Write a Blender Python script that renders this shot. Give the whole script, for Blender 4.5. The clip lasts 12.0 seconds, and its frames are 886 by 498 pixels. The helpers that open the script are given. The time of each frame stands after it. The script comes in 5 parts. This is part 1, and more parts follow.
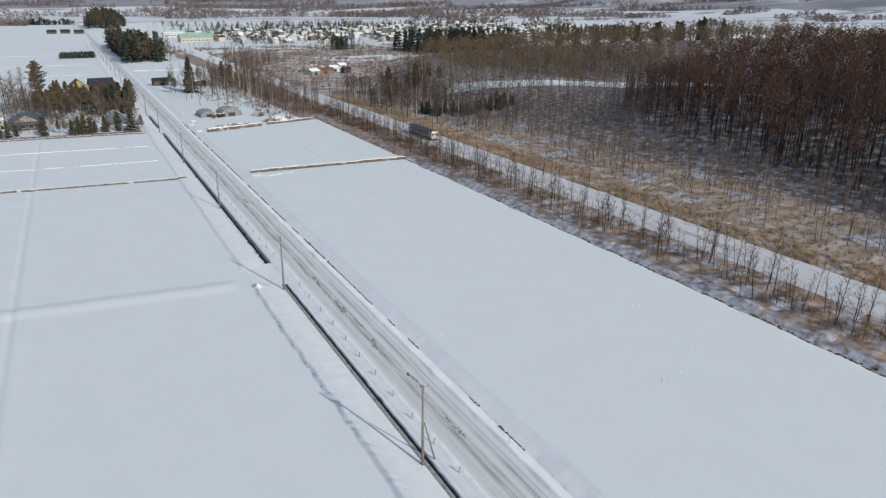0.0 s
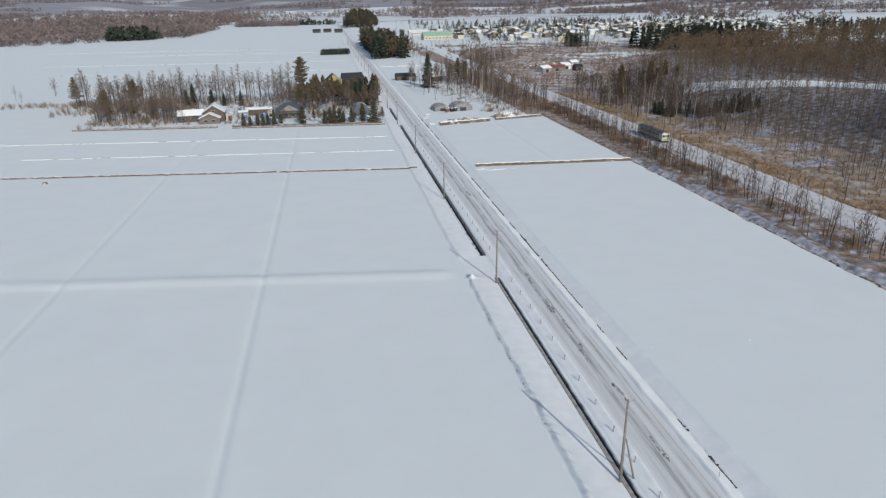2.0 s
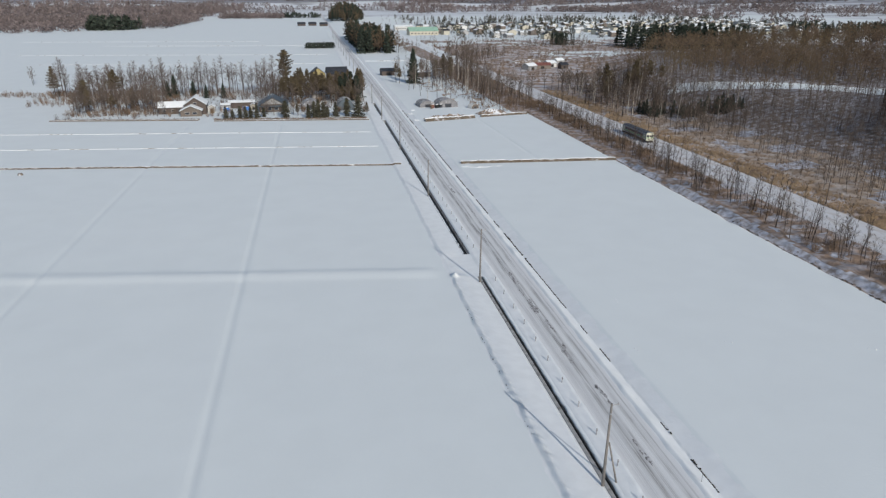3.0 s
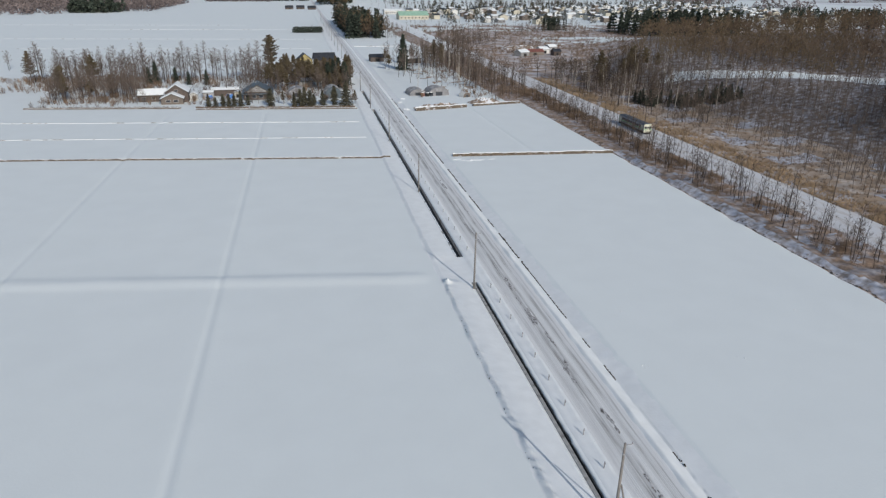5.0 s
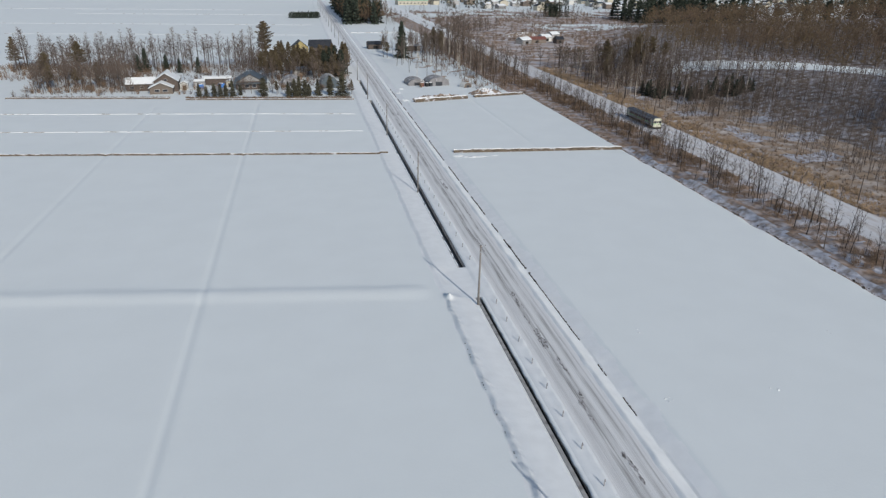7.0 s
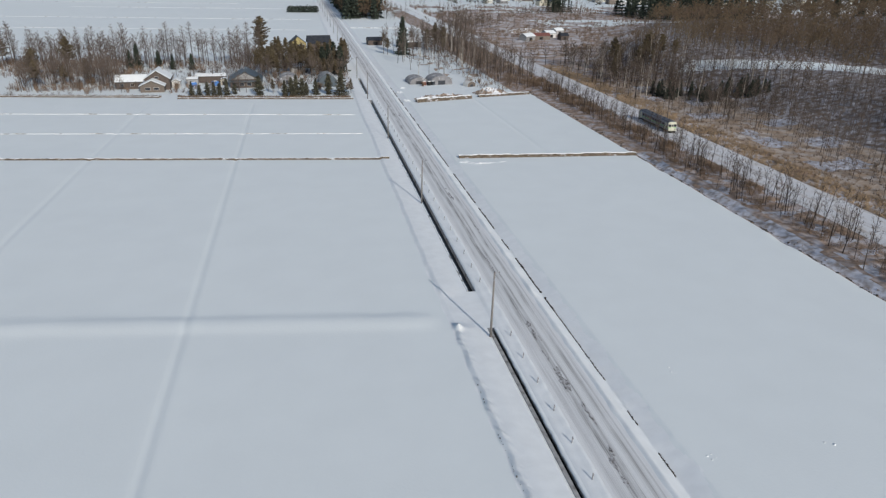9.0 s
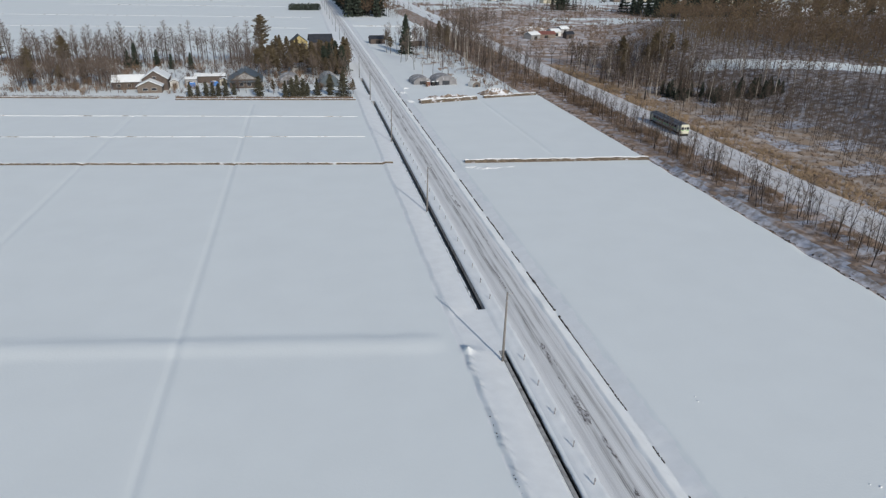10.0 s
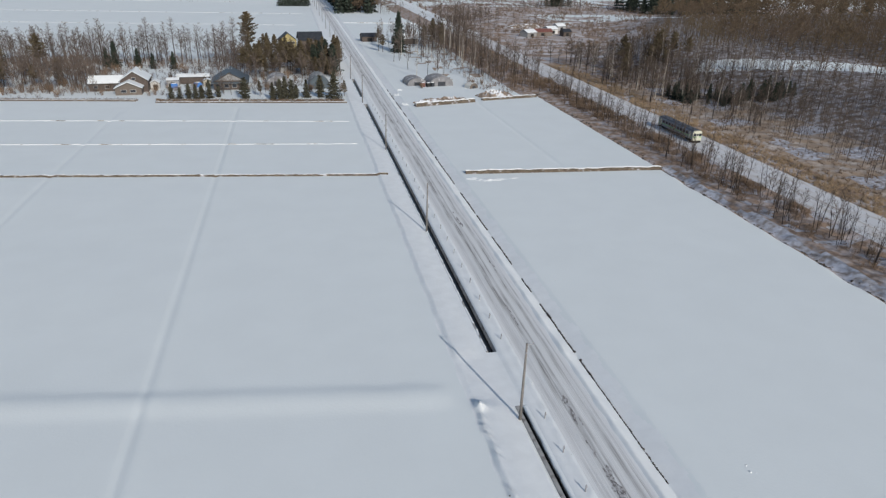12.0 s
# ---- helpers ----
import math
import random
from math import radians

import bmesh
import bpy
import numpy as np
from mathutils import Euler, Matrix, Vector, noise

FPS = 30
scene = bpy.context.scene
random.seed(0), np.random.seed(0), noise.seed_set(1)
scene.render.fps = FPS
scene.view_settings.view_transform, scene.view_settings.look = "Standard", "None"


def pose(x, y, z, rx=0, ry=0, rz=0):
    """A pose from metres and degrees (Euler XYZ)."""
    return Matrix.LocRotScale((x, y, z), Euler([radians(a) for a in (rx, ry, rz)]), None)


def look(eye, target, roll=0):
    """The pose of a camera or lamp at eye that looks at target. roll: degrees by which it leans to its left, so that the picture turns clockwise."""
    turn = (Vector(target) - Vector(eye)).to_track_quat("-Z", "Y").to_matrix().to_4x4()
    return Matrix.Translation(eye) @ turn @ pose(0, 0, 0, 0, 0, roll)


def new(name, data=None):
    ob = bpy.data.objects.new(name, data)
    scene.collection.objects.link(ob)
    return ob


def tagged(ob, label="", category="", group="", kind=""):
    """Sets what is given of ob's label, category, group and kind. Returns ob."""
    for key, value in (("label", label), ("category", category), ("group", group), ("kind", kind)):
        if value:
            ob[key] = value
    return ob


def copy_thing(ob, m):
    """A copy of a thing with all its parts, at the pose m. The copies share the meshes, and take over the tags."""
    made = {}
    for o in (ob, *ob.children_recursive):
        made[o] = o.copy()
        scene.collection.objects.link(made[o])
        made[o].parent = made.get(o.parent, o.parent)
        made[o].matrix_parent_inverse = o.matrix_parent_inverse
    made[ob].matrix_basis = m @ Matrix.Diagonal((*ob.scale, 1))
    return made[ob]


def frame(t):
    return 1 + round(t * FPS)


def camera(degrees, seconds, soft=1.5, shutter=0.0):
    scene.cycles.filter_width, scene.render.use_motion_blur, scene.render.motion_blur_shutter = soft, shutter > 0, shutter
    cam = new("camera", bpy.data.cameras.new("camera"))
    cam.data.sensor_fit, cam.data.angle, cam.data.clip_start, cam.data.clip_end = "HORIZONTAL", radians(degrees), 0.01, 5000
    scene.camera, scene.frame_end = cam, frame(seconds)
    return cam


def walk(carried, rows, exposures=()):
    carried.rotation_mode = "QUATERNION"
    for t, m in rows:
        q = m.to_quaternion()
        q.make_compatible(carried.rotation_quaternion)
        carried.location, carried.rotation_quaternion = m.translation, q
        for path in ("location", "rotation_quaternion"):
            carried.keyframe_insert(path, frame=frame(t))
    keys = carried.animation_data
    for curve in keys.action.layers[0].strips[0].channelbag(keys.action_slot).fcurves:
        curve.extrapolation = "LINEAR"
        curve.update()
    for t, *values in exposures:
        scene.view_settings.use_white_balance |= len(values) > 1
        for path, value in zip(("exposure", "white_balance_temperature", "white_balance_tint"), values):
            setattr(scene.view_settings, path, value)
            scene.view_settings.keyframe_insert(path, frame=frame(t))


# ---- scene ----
cam = camera(66.5, 12.0, 1.3)
PATH = [
    (0, (0.43, 0.99, 50.781), (1.322, 2.644, 50.096), 0.2),
    (0.5, (0.355, 1.138, 50.792), (1.18, 2.825, 50.106), 0.2),
    (0.8, (0.347, 1.245, 50.800), (1.100, 2.967, 50.114), -0.2),
    (1, (0.342, 1.317, 50.805), (0.998, 3.077, 50.119), -0.7),
    (1.2, (0.400, 1.387, 50.802), (0.898, 3.198, 50.116), -1.3),
    (1.5, (0.486, 1.492, 50.798), (0.842, 3.337, 50.112), -1.8),
    (1.7, (0.566, 1.612, 50.799), (0.875, 3.465, 50.114), -1.7),
    (2, (0.685, 1.792, 50.801), (0.983, 3.646, 50.113), -1.1),
    (2.5, (0.765, 2.267, 50.781), (1.097, 4.114, 50.088), -0.2),
    (3, (0.877, 3.145, 50.73), (1.223, 4.986, 50.031), 0.1),
    (3.5, (1.061, 4.678, 50.683), (1.418, 6.514, 49.977), 0.3),
    (5.5, (2.632, 14.574, 51.172), (3.005, 16.389, 50.421), 0.5),
    (6, (3.097, 17.164, 51.267), (3.465, 18.976, 50.505), 0.5),
    (6.5, (3.452, 19.815, 51.328), (3.821, 21.624, 50.559), 0.5),
    (7, (3.689, 22.565, 51.34), (4.065, 24.37, 50.564), 0.8),
    (9, (4.503, 34.444, 51.362), (4.882, 36.241, 50.572), 1.1),
    (9.5, (4.75, 37.933, 51.356), (5.129, 39.73, 50.562), 1.1),
    (10, (5.002, 41.641, 51.326), (5.375, 43.437, 50.529), 1.1),
    (10.5, (5.285, 45.264, 51.273), (5.66, 47.058, 50.473), 1.1),
    (11, (5.483, 48.844, 51.271), (5.865, 50.635, 50.468), 1.2),
    (11.5, (5.642, 52.35, 51.246), (6.035, 54.137, 50.44), 1.3),
    (12, (5.78, 55.697, 51.186), (6.178, 57.483, 50.378), 1.3),
]
walk(cam, [(t, look(eye, target, roll)) for t, eye, target, roll in PATH], [(0, 0.13), (1.0, 0.11), (1.6, 0.11), (2.0, 0.06), (2.6, 0.0), (12.0, -0.03)])

# ---- world, sun, exposure ----
SUN_ELEV, SUN_AZ = radians(26.5), math.atan2(-20.5, 5.7)
world = bpy.data.worlds.new("winter_sky")
scene.world = world
world.use_nodes = True
wn = world.node_tree
sky = wn.nodes.new("ShaderNodeTexSky")
sky.sky_type, sky.sun_disc = "NISHITA", False
sky.sun_elevation, sky.sun_rotation = SUN_ELEV, math.pi / 2 - SUN_AZ
sky.air_density, sky.dust_density = 1.0, 1.2
wn.links.new(sky.outputs[0], wn.nodes["Background"].inputs[0])
wn.nodes["Background"].inputs[1].default_value = 0.10
sun = new("sun", bpy.data.lights.new("sun", "SUN"))
sun.data.energy, sun.data.angle, sun.data.color = 2.6, radians(0.6), (1.0, 0.95, 0.88)
sun_from = Vector((math.cos(SUN_AZ) * math.cos(SUN_ELEV), math.sin(SUN_AZ) * math.cos(SUN_ELEV), math.sin(SUN_ELEV)))
sun.matrix_world = look(sun_from * 300, (0, 0, 0))


# ---- materials ----
def material(name, base, rough=0.85, metal=0.0, vary=0.12, scale=1.0, tint=None, amount=0.5, tint_scale=0.2, bump=0.0,
             bump_scale=4.0, stretch=(1, 1, 1), island=0.0, objects=0.0, spec=0.3, soft=0.1):
    """Two-scale noise on a base colour; tint: a second colour in patches; island, objects: variation per piece."""
    m = bpy.data.materials.new(name)
    m.use_nodes = True
    t = m.node_tree
    n, link = t.nodes, t.links.new
    out = n["Principled BSDF"]
    out.inputs["Roughness"].default_value = rough
    out.inputs["Metallic"].default_value = metal
    out.inputs["Specular IOR Level"].default_value = spec
    geo = n.new("ShaderNodeNewGeometry")
    mp = n.new("ShaderNodeMapping")
    mp.inputs["Scale"].default_value = stretch
    link(geo.outputs["Position"], mp.inputs["Vector"])

    def noise_at(s, detail):
        k = n.new("ShaderNodeTexNoise")
        k.inputs["Scale"].default_value, k.inputs["Detail"].default_value = s, detail
        link(mp.outputs[0], k.inputs["Vector"])
        return k.outputs["Fac"]

    def blend(fac, a, b, mode="MIX"):
        x = n.new("ShaderNodeMix")
        x.data_type, x.blend_type = "RGBA", mode
        if isinstance(fac, float):
            x.inputs[0].default_value = fac
        else:
            link(fac, x.inputs[0])
        for socket, v in ((6, a), (7, b)):
            if isinstance(v, tuple):
                x.inputs[socket].default_value = (*v, 1)
            else:
                link(v, x.inputs[socket])
        return x.outputs[2]

    def ramp(fac, lo, hi):
        r = n.new("ShaderNodeMapRange")
        r.inputs[1].default_value, r.inputs[2].default_value = lo, hi
        link(fac, r.inputs[0])
        return r.outputs[0]

    dark = tuple(c * (1 - vary) for c in base)
    light = tuple(min(c * (1 + vary), 0.95) for c in base)
    col = blend(ramp(noise_at(scale, 4), 0.35, 0.65), dark, light)
    if tint:
        f = ramp(noise_at(tint_scale, 7), 0.67 - amount * 0.3 - soft / 2, 0.67 - amount * 0.3 + soft / 2)
        col = blend(f, col, tint)
    if island or objects:
        info = geo.outputs["Random Per Island"] if island else n.new("ShaderNodeObjectInfo").outputs["Random"]
        k = island or objects
        mr = n.new("ShaderNodeMapRange")
        mr.inputs[3].default_value, mr.inputs[4].default_value = 1 - k, 1 + k
        link(info, mr.inputs[0])
        hsv = n.new("ShaderNodeHueSaturation")
        link(mr.outputs[0], hsv.inputs["Value"])
        link(col, hsv.inputs["Color"])
        col = hsv.outputs[0]
    link(col, out.inputs["Base Color"])
    if bump:
        b = n.new("ShaderNodeBump")
        b.inputs["Strength"].default_value, b.inputs["Distance"].default_value = min(bump, 1.0), 0.1
        link(noise_at(bump_scale, 6), b.inputs["Height"])
        link(b.outputs[0], out.inputs["Normal"])
    return m


SNOW = material("field_snow", (0.775, 0.825, 0.83), 0.9, vary=0.012, scale=0.12, bump=0.22, bump_scale=2.6, spec=0.2)
DRIFT = material("drifted_snow", (0.815, 0.848, 0.858), 0.9, vary=0.03, scale=0.5, bump=0.3, bump_scale=2.5, spec=0.2)


def road_material():
    """Packed snow: pale ridges, grey wheel tracks that wander and break up, fine streaks along the road."""
    m = bpy.data.materials.new("packed_road_snow")
    m.use_nodes = True
    t = m.node_tree
    n, link = t.nodes, t.links.new
    out = n["Principled BSDF"]
    out.inputs["Roughness"].default_value, out.inputs["Specular IOR Level"].default_value = 0.75, 0.25
    geo = n.new("ShaderNodeNewGeometry")
    axes = n.new("ShaderNodeSeparateXYZ")
    link(geo.outputs["Position"], axes.inputs[0])

    def noise_at(stretch, detail, offset=0.0):
        mp, k = n.new("ShaderNodeMapping"), n.new("ShaderNodeTexNoise")
        mp.inputs["Scale"].default_value, mp.inputs["Location"].default_value = stretch, (offset, offset, 0)
        k.inputs["Scale"].default_value, k.inputs["Detail"].default_value = 1.0, detail
        link(geo.outputs["Position"], mp.inputs["Vector"])
        link(mp.outputs[0], k.inputs["Vector"])
        return k.outputs["Fac"]

    def calc(op, a, b=0.0, c=0.0):
        k = n.new("ShaderNodeMath")
        k.operation = op
        for socket, v in zip(k.inputs, (a, b, c)):
            if isinstance(v, (int, float)):
                socket.default_value = v
            else:
                link(v, socket)
        return k.outputs[0]

    def ramp(v, lo, hi, a=0.0, b=1.0):
        k = n.new("ShaderNodeMapRange")
        for socket, x in zip(list(k.inputs)[1:5], (lo, hi, a, b)):
            socket.default_value = x
        link(v, k.inputs[0])
        return k.outputs[0]

    wander = calc("MULTIPLY_ADD", noise_at((0.0, 0.025, 0.0), 2), 1.1, -0.55)
    x = calc("ADD", axes.outputs[0], wander)
    fine = ramp(noise_at((9.0, 0.07, 1.0), 3), 0.3, 0.7)
    broad = ramp(noise_at((2.2, 0.03, 1.0), 3, 7.0), 0.35, 0.65)
    broken = ramp(noise_at((1.5, 0.16, 1.0), 4, 3.0), 0.35, 0.68)
    dark = None
    for centre, half, depth in ((34.45, 0.5, 0.26), (35.9, 0.44, 0.86), (36.75, 0.2, 0.6), (38.15, 0.36, 0.58), (38.95, 0.13, 0.42)):
        g = calc("MULTIPLY", calc("SUBTRACT", x, centre), 1.0 / half)
        g = calc("POWER", 2.718, calc("MULTIPLY", calc("MULTIPLY", g, g), -1.0))
        g = calc("MULTIPLY", g, depth)
        dark = g if dark is None else calc("ADD", dark, g)
    dark = calc("MULTIPLY", dark, calc("MULTIPLY_ADD", broken, 0.75, 0.35))
    dark = calc("MULTIPLY", dark, calc("MULTIPLY_ADD", fine, 1.3, 0.22))
    inner = calc("MULTIPLY", ramp(axes.outputs[0], 33.3, 34.2), ramp(axes.outputs[0], 40.1, 39.3))
    dark = calc("ADD", dark, calc("MULTIPLY", calc("MULTIPLY_ADD", broad, 0.08, calc("MULTIPLY", fine, 0.11)), inner))
    mix = n.new("ShaderNodeMix")
    mix.data_type = "RGBA"
    mix.inputs[6].default_value, mix.inputs[7].default_value = (0.80, 0.815, 0.82, 1), (0.24, 0.235, 0.23, 1)
    link(calc("MINIMUM", dark, 0.95), mix.inputs[0])
    link(mix.outputs[2], out.inputs["Base Color"])
    b = n.new("ShaderNodeBump")
    b.inputs["Strength"].default_value, b.inputs["Distance"].default_value = 0.35, 0.08
    link(calc("ADD", fine, noise_at((3.0, 1.2, 1.0), 5)), b.inputs["Height"])
    link(b.outputs[0], out.inputs["Normal"])
    return m


ROAD = road_material()
RAILBED = material("snowy_ballast", (0.68, 0.69, 0.71), 0.9, vary=0.08, scale=0.6, tint=(0.42, 0.38, 0.34), amount=0.25, tint_scale=0.6, bump=0.5, bump_scale=2, stretch=(1, 0.3, 1), soft=0.3)
# Bluish grey puts the drain's shade into the snow colour; brown patches are grass.
BLUESNOW = material("shade_blue_grassy_snow", (0.53, 0.545, 0.60), 0.9, vary=0.15, scale=0.8, tint=(0.25, 0.215, 0.19), amount=0.4, tint_scale=0.7, bump=0.6, bump_scale=2, soft=0.25)
MARSH = material("snow_with_dead_grass", (0.55, 0.51, 0.48), 0.9, vary=0.2, scale=0.9, tint=(0.36, 0.275, 0.20), amount=0.86, tint_scale=0.22, bump=0.6, bump_scale=1.5, soft=0.3)
VERGE = material("brown_winter_scrub", (0.29, 0.21, 0.155), 0.95, vary=0.3, scale=0.9, tint=(0.54, 0.53, 0.56), amount=0.26, tint_scale=0.3, bump=0.8, bump_scale=1.5, soft=0.28)
# Base carries the bluish shade of snow between the trunks in its colour.
WOODFLOOR = material("shaded_wood_floor_snow", (0.46, 0.465, 0.50), 0.95, vary=0.2, scale=0.5, tint=(0.17, 0.135, 0.11), amount=0.66, tint_scale=0.4, bump=0.6, bump_scale=1.0, soft=0.25)
FAR = material("far_fields_and_woods", (0.70, 0.73, 0.76), 0.95, vary=0.06, scale=0.004, tint=(0.20, 0.19, 0.185), amount=0.22, tint_scale=0.012, stretch=(0.22, 1.0, 1), soft=0.06)
# Pale bluish grey: the haze of distance is put into the hills' colour.
FARHILL = material("haze_blue_far_hills", (0.25, 0.255, 0.285), 0.95, vary=0.2, scale=0.004, tint=(0.62, 0.65, 0.70), amount=0.14, tint_scale=0.006, stretch=(0.35, 0.9, 1), soft=0.2)
EARTH = material("bare_earth_and_grass", (0.13, 0.105, 0.08), 0.95, vary=0.35, scale=1.5, tint=(0.5, 0.5, 0.52), amount=0.1, tint_scale=0.8, bump=0.7, bump_scale=4)
WATER = material("dark_ditch_water", (0.012, 0.014, 0.016), 0.12, vary=0.2, spec=0.4)
CONCRETE = material("weathered_concrete", (0.36, 0.36, 0.35), 0.85, vary=0.15, scale=1.2, tint=(0.22, 0.21, 0.20), amount=0.3, tint_scale=0.7, bump=0.2)
POLE = material("grey_concrete_pole", (0.20, 0.19, 0.18), 0.8, vary=0.12, scale=2.0)
STEEL = material("galvanised_steel", (0.42, 0.43, 0.45), 0.5, 0.8, vary=0.1)
POSTGREY = material("guard_post_paint", (0.30, 0.30, 0.31), 0.6, vary=0.2)
RAIL = material("worn_rail_steel", (0.22, 0.18, 0.16), 0.45, 0.7, vary=0.2)
BARK = material("grey_brown_bark", (0.088, 0.071, 0.06), 0.95, vary=0.25, scale=1.0, island=0.3)
TWIG = material("grey_brown_twigs", (0.152, 0.122, 0.104), 0.95, vary=0.25, scale=0.2, island=0.25)
LARCH = material("reddish_larch_twigs", (0.115, 0.067, 0.053), 0.95, vary=0.45, scale=0.17, island=0.18)
HILLTWIG = material("hill_wood_twigs", (0.15, 0.108, 0.08), 0.95, vary=0.32, scale=0.14, tint=(0.175, 0.13, 0.075), amount=0.5, tint_scale=0.03, island=0.18, soft=0.3)
# Paler than near twigs, with distance haze in the colour.
FARWOOD = material("haze_paled_wood", (0.175, 0.145, 0.142), 0.95, vary=0.3, scale=0.01, island=0.3)
LARCHBARK = material("dark_larch_bark", (0.028, 0.023, 0.022), 0.95, vary=0.2, scale=0.5, island=0.25)
BIRCH = material("pale_birch_bark", (0.50, 0.46, 0.40), 0.9, vary=0.25, scale=1.5, island=0.2)
REED = material("straw_reeds", (0.37, 0.27, 0.17), 0.95, vary=0.25, scale=0.15, island=0.15)
SCRUB = material("dead_scrub_stems", (0.215, 0.152, 0.105), 0.95, vary=0.25, scale=0.2, island=0.2)
NEEDLE = material("dark_spruce_needles", (0.043, 0.056, 0.043), 0.9, vary=0.25, scale=0.4, island=0.4)
PINE = material("olive_pine_needles", (0.122, 0.098, 0.062), 0.9, vary=0.25, scale=0.3, island=0.35)
ROOFBLUE = material("slate_blue_sheet_roof", (0.10, 0.125, 0.145), 0.5, 0.2, vary=0.12, scale=0.8)
ROOFDARK = material("dark_sheet_roof", (0.045, 0.05, 0.06), 0.55, 0.2, vary=0.2, scale=0.8)
ROOFRED = material("faded_red_sheet_roof", (0.20, 0.085, 0.07), 0.6, vary=0.2, scale=0.8)
ROOFGREEN = material("pale_green_sheet_roof", (0.28, 0.45, 0.36), 0.6, vary=0.1, scale=0.3)
WALLBROWN = material("weathered_brown_boards", (0.105, 0.085, 0.075), 0.85, vary=0.2, scale=2.0, stretch=(3, 3, 0.3))
WALLCREAM = material("cream_siding", (0.48, 0.45, 0.37), 0.8, vary=0.08, scale=1.0)
WALLWHITE = material("white_siding", (0.60, 0.60, 0.58), 0.8, vary=0.06, scale=1.0, objects=0.12)
WALLGREY = material("grey_siding", (0.34, 0.34, 0.34), 0.8, vary=0.12, scale=1.0, objects=0.2)
WALLTAN = material("tan_siding", (0.165, 0.14, 0.12), 0.8, vary=0.1, scale=1.0, objects=0.2)
WALLYELLOW = material("yellow_siding", (0.40, 0.33, 0.15), 0.8, vary=0.1, scale=1.0)
GLASS = material("dark_window_glass", (0.03, 0.035, 0.045), 0.08, vary=0.1, spec=0.6)
FRAME = material("pale_window_frame", (0.55, 0.55, 0.54), 0.6, vary=0.05)
TARPBLUE = material("blue_tarpaulin", (0.07, 0.20, 0.50), 0.5, vary=0.15, scale=1.5, bump=0.4, bump_scale=2)
TARPGREY = material("grey_tarpaulin", (0.22, 0.22, 0.23), 0.6, vary=0.15, scale=0.8, tint=(0.5, 0.52, 0.55), amount=0.2, tint_scale=0.4, bump=0.3, bump_scale=2)
RUBBLE = material("dark_rubble", (0.24, 0.19, 0.15), 0.95, vary=0.4, scale=1.2, tint=(0.72, 0.74, 0.77), amount=0.38, tint_scale=0.35, bump=0.9, bump_scale=1.5)
ASPHALT = material("bare_wet_asphalt", (0.17, 0.16, 0.155), 0.7, vary=0.3, scale=2.5, tint=(0.55, 0.55, 0.56), amount=0.55, tint_scale=4.0, stretch=(1, 0.5, 1), soft=0.2)
CARCREAM = material("cream_train_paint", (0.62, 0.62, 0.50), 0.45, vary=0.05, scale=1.0)
CARGREEN = material("light_green_train_stripe", (0.22, 0.48, 0.20), 0.45, vary=0.05)
# Cream paint of the sides, with their shade put into the colour as grey.
CARSHADE = material("shaded_cream_train_side", (0.24, 0.25, 0.28), 0.5, vary=0.1, scale=1.0)
CARROOF = material("dark_grey_train_roof", (0.09, 0.10, 0.12), 0.7, vary=0.2, scale=1.0)
UNDER = material("black_underframe", (0.02, 0.02, 0.02), 0.7, vary=0.2)
LAMPGLASS = material("headlamp_glass", (0.75, 0.75, 0.65), 0.2, vary=0.05)
DARKSOIL = material("dark_drain_soil", (0.055, 0.048, 0.042), 0.95, vary=0.3, scale=1.5, bump=0.5)
DARKTWIG = material("dark_alder_twigs", (0.10, 0.078, 0.062), 0.95, vary=0.2, scale=0.3, island=0.35)
GARDENGREEN = material("dull_garden_conifer_needles", (0.078, 0.076, 0.054), 0.9, vary=0.4, scale=0.7, island=0.4)
# Snow lies here too; the dark brown holds the shade under the crowns.
DARKFLOOR = material("shade_dark_wood_floor", (0.12, 0.095, 0.078), 0.95, vary=0.3, scale=0.5, tint=(0.45, 0.45, 0.48), amount=0.3, tint_scale=0.3, bump=0.6, bump_scale=1.0, soft=0.25)
TANSCRUB = material("tan_reeds_and_snow", (0.31, 0.225, 0.17), 0.95, vary=0.4, scale=0.25, tint=(0.60, 0.59, 0.61), amount=0.46, tint_scale=0.1, bump=0.8, bump_scale=1.5, soft=0.25)


